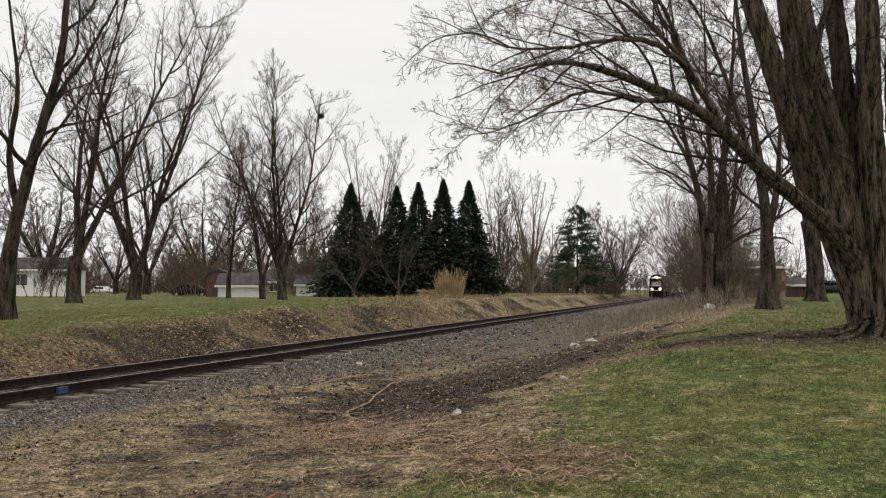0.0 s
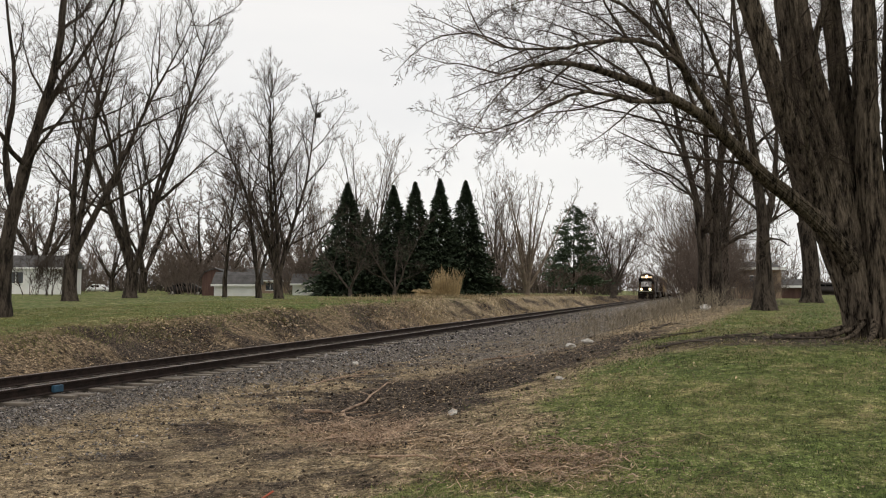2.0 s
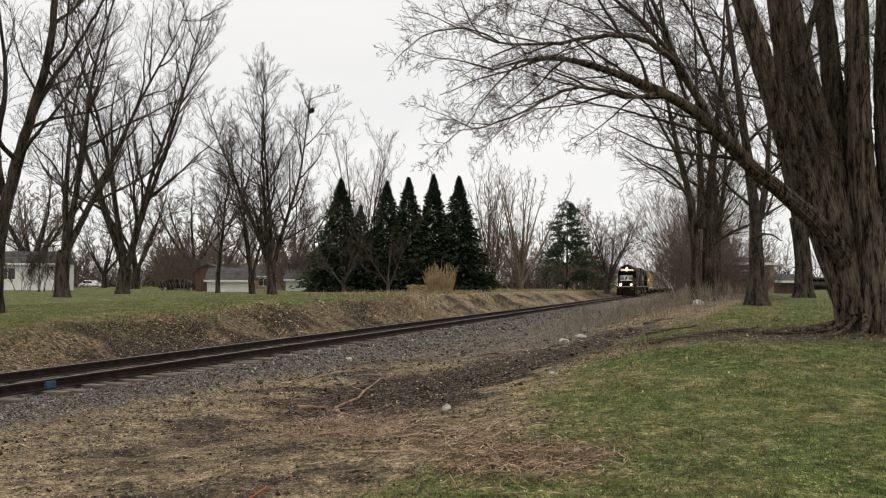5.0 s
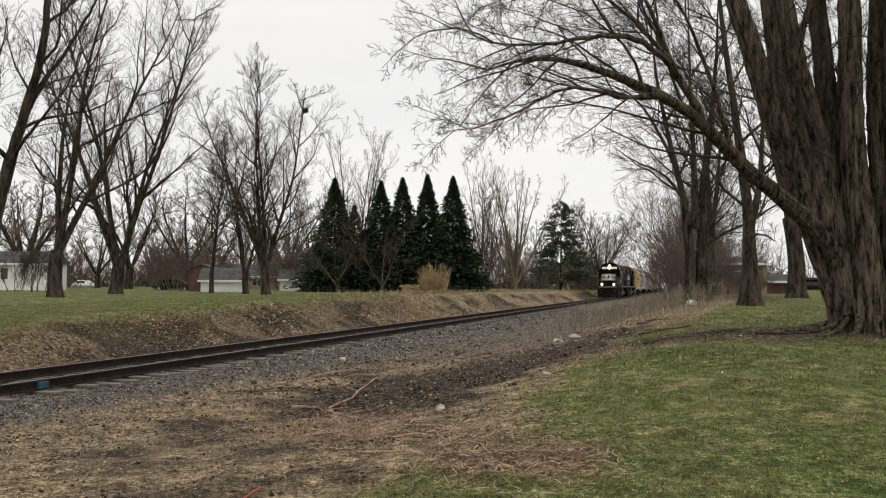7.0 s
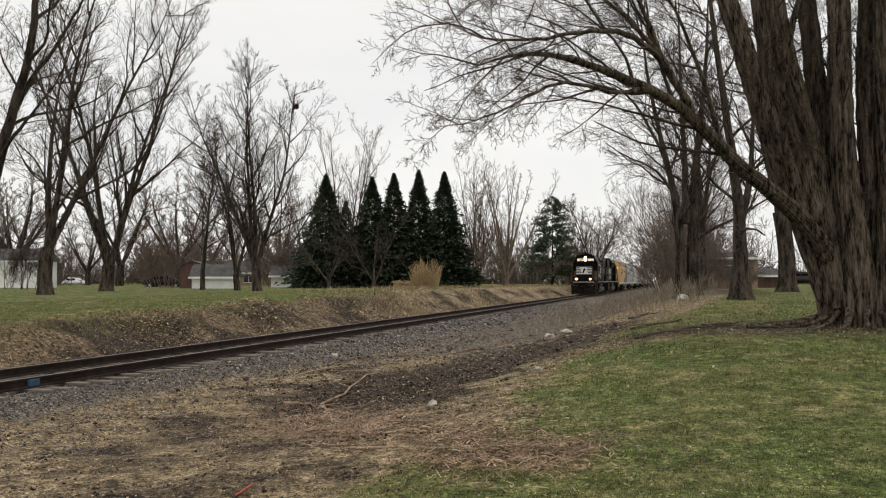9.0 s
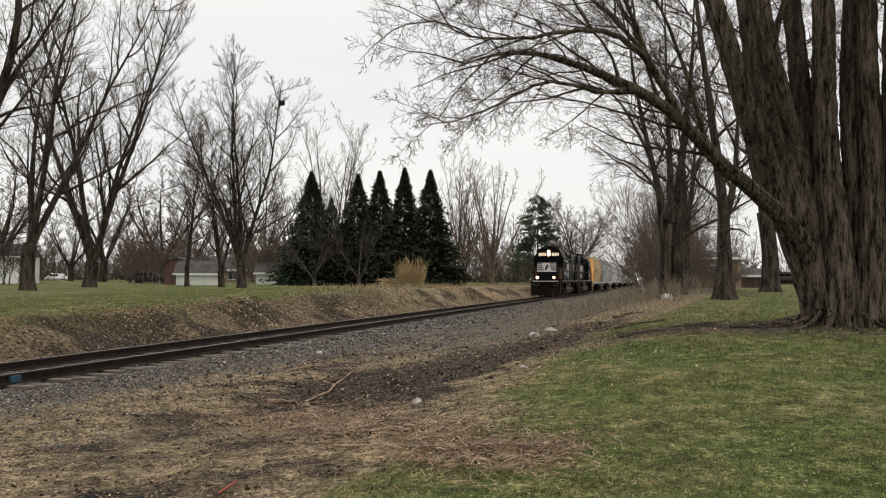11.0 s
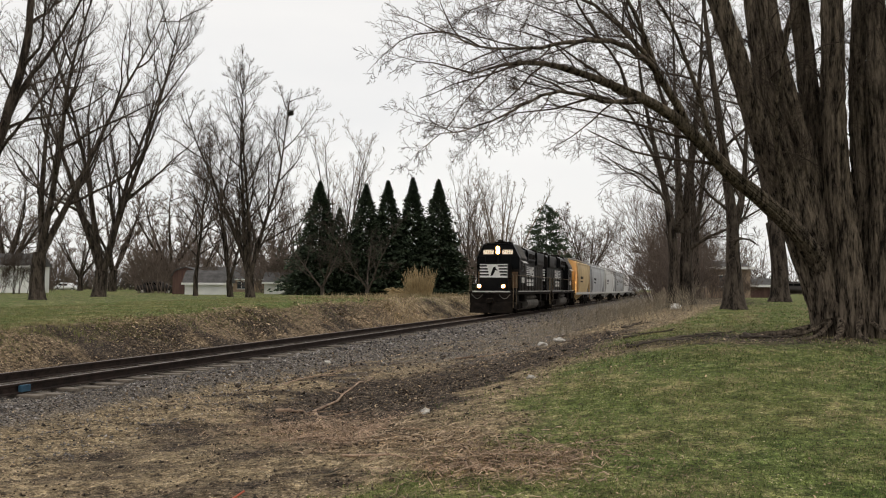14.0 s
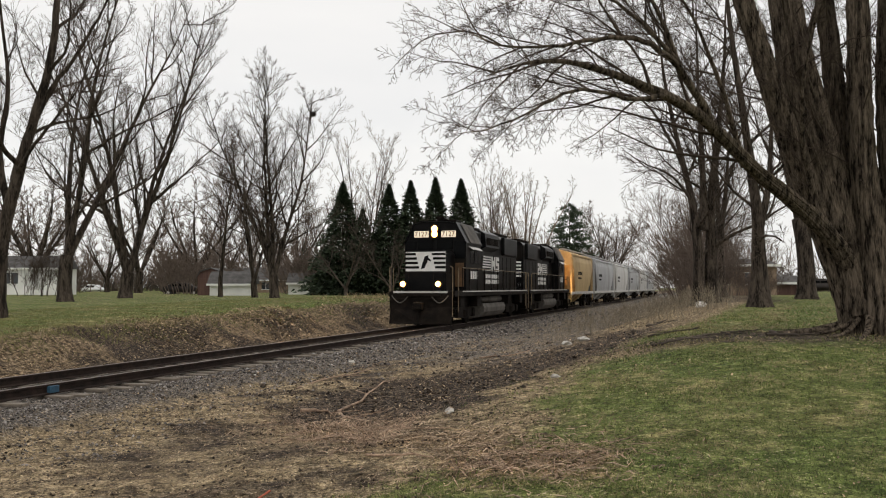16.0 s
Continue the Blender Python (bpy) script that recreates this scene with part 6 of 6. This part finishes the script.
# ---- buildings and vehicles behind the lawns ----
def house(name, label, right, left, deep, wall_h, ridge_h, wall_mat, windows=(), doors=(), gambrel=False, roof=None, category="house", base=0.75, ends=False):
    """A gabled building whose long front runs from right to left (x, y), seen from the track. ends: the gable faces the front."""
    rx, ry = right
    lx, ly = left
    long = math.hypot(rx - lx, ry - ly)
    turn = math.degrees(math.atan2(ry - ly, rx - lx))
    h = empty(name, label, category, at=pose(lx, ly, base, 0, 0, turn))
    part("wall", box(bmesh.new(), 0, long, 0, deep, -0.3, wall_h, 0.01), wall_mat, h)
    if ends:
        if gambrel:
            prof = [(-0.15, wall_h), (0.1 * long, wall_h + (ridge_h - wall_h) * 0.65), (long / 2, ridge_h), (0.9 * long, wall_h + (ridge_h - wall_h) * 0.65), (long + 0.15, wall_h)]
        else:
            prof = [(-0.2, wall_h - 0.1), (long / 2, ridge_h), (long + 0.2, wall_h - 0.1)]
        part("gable", prism(bmesh.new(), prof, 0.0, deep), wall_mat, h)
        top = [(x, z + 0.1) for x, z in prof]
        part("roof", prism(bmesh.new(), [(x, z + 0.01) for x, z in prof] + top[::-1], -0.15, deep + 0.15), roof or ROOF, h)
    else:
        bm = bmesh.new()
        prof = [(-0.3, wall_h - 0.05), (deep * 0.28, wall_h + (ridge_h - wall_h) * 0.75), (deep / 2, ridge_h), (deep * 0.72, wall_h + (ridge_h - wall_h) * 0.75), (deep + 0.3, wall_h - 0.05)] if gambrel else [(-0.35, wall_h - 0.1), (deep / 2, ridge_h), (deep + 0.35, wall_h - 0.1)]
        a = [bm.verts.new((-0.2, y, z)) for y, z in prof]
        b = [bm.verts.new((long + 0.2, y, z)) for y, z in prof]
        bm.faces.new(a)
        bm.faces.new(b[::-1])
        for i in range(len(a)):
            j = (i + 1) % len(a)
            bm.faces.new((a[i], b[i], b[j], a[j]))
        bmesh.ops.recalc_face_normals(bm, faces=bm.faces)
        part("roof", bm, roof or ROOF, h)
        part("fascia", box(bmesh.new(), -0.22, long + 0.22, -0.4, -0.34, wall_h - 0.22, wall_h - 0.03), SIDING, h)
    for x, z, w, t in windows:
        win = part("window", box(bmesh.new(), x - w / 2, x + w / 2, -0.03, 0.01, z, z + t), WINDOW, h)
        part("window_frame", box(box(box(bmesh.new(), x - w / 2 - 0.07, x + w / 2 + 0.07, -0.05, -0.01, z + t, z + t + 0.08), x - 0.03, x + 0.03, -0.045, -0.005, z, z + t), x - w / 2 - 0.07, x + w / 2 + 0.07, -0.06, -0.01, z - 0.08, z), SIDING, win)
    for x, w, t in doors:
        part("door", box(bmesh.new(), x - w / 2, x + w / 2, -0.04, 0.01, 0, t), SIDING, h)
    return h


house("white_house", "long low white house with a dark grey roof", (-63.3, 77.5), (-79.2, 72.8), 4, 2.95, 4.2, SIDING, [(9.8, 1.3, 1.45, 1.1), (11.5, 1.3, 1.45, 1.1), (6.2, 1.0, 1.2, 1.1), (3.2, 1.0, 1.3, 1.1)])
house("brown_shed", "small brown barn-shaped garden shed", (-45.4, 78.5), (-47.7, 77.8), 3, 1.8, 2.75, BROWN_WALL, gambrel=True, ends=True, category="shed")
house("white_shed", "white shed with a dark grey barn roof", (-41.3, 76.6), (-45.0, 75.5), 3, 1.3, 2.45, SIDING, gambrel=True, doors=[(1.0, 0.9, 1.2)], category="shed")
house("white_garage", "small white outbuilding with a grey roof", (-38.6, 89.0), (-42.8, 87.6), 4, 1.45, 2.5, SIDING, [(1.6, 0.5, 0.5, 0.7)], [(0.6, 0.8, 1.3)], category="outbuilding")
house("grey_house", "low grey house far behind the lawn", (-55.5, 118.0), (-68.0, 114.0), 7, 2.2, 3.9, TAN_WALL, [(4, 0.8, 1.2, 1.0), (8, 0.8, 1.2, 1.0)], base=0.6)
house("far_house", "pale low building beside the distant track", (-30.5, 118.5), (-36.0, 117.0), 5, 1.6, 2.6, SILVER, base=0.7, category="outbuilding")
house("tan_house", "low brown house with white eaves behind trees", (5.4, 79.0), (-0.4, 77.5), 7, 2.65, 3.2, TAN_WALL, [(1.6, 1.0, 1.2, 0.9), (4.0, 1.0, 1.2, 0.9)], base=0.95)
house("dark_shed", "low dark shed behind the near lawn", (7.6, 82.0), (5.4, 81.2), 3, 1.2, 1.75, BROWN_WALL, base=0.95, category="shed")


def car(label, paint, at, tall=1.7):
    c = empty("parked_car", label, "car", at=at)
    bm = bmesh.new()
    prof = [(-2.2, 0.45), (2.2, 0.4), (2.25, 0.82), (1.25, 0.98), (0.5, tall - 0.06), (-0.9, tall), (-1.65, 1.06), (-2.2, 0.98)]
    a = [bm.verts.new((x, -0.88, z)) for x, z in prof]
    b = [bm.verts.new((x, 0.88, z)) for x, z in prof]
    bm.faces.new(a)
    bm.faces.new(b[::-1])
    for i in range(len(a)):
        j = (i + 1) % len(a)
        bm.faces.new((a[i], b[i], b[j], a[j]))
    bmesh.ops.recalc_face_normals(bm, faces=bm.faces)
    bmesh.ops.bevel(bm, geom=list(bm.edges), offset=0.07, segments=2, affect="EDGES")
    part("body", bm, paint, c, smooth=True)
    for s in (-0.885, 0.885):
        for x0, x1 in ((-1.15, -0.4), (-0.32, 0.5)):
            part("window", box(bmesh.new(), x0, x1, s - 0.012, s + 0.012, 1.08, tall - 0.2, 0.005), GLASS_DARK, c)
        for x in (-1.4, 1.4):
            w = part("wheel", rod(bmesh.new(), (x, s - 0.1, 0.33), (x, s + 0.1, 0.33), 0.33, 18), RUBBER, c)
            part("rim", rod(bmesh.new(), (x, s * 1.12, 0.33), (x, s * 1.135, 0.33), 0.2, 12), SILVER, w)
    return c


car("white car parked beside the white house", CAR_WHITE, pose(-104.0, 136.0, 0.6, 0, 0, 8), 1.62)
car("dark car parked behind the lawn", CAR_DARK, pose(-55.7, 88.0, 0.72, 0, 0, 16), 1.5)
car("dark vehicle parked behind the near lawn", CAR_DARK, pose(9.6, 86.0, 1.0, 0, 0, 10), 1.45)


# ---- what moves: the train rolls towards the camera ----
def motions():
    at = [(0, 186.2), (2.5, 163.3), (4, 149.4), (6.5, 126.2), (9, 102.9), (11.5, 79.4), (13.5, 60.3), (14.5, 50.8), (15.2, 44.0), (16, 36.2)]
    for thing, back, half_turn in TRAIN:
        walk(thing, [(t, pose(TRACK_X, y + back, 0, 0, 0, 180 if half_turn else 0)) for t, y in at])
    times = [16.0 * k / 240 for k in range(241)]
    for wheel, way in ROLLERS:
        x, y, z = wheel.matrix_basis.translation
        rows = []
        for t in times:
            gone = at[0][1] - float(np.interp(t, [a for a, _ in at], [b for _, b in at]))
            rows.append((t, pose(x, y, z, way * math.degrees(gone / 0.505) % 360, 0, 0)))
        walk(wheel, rows)


motions()
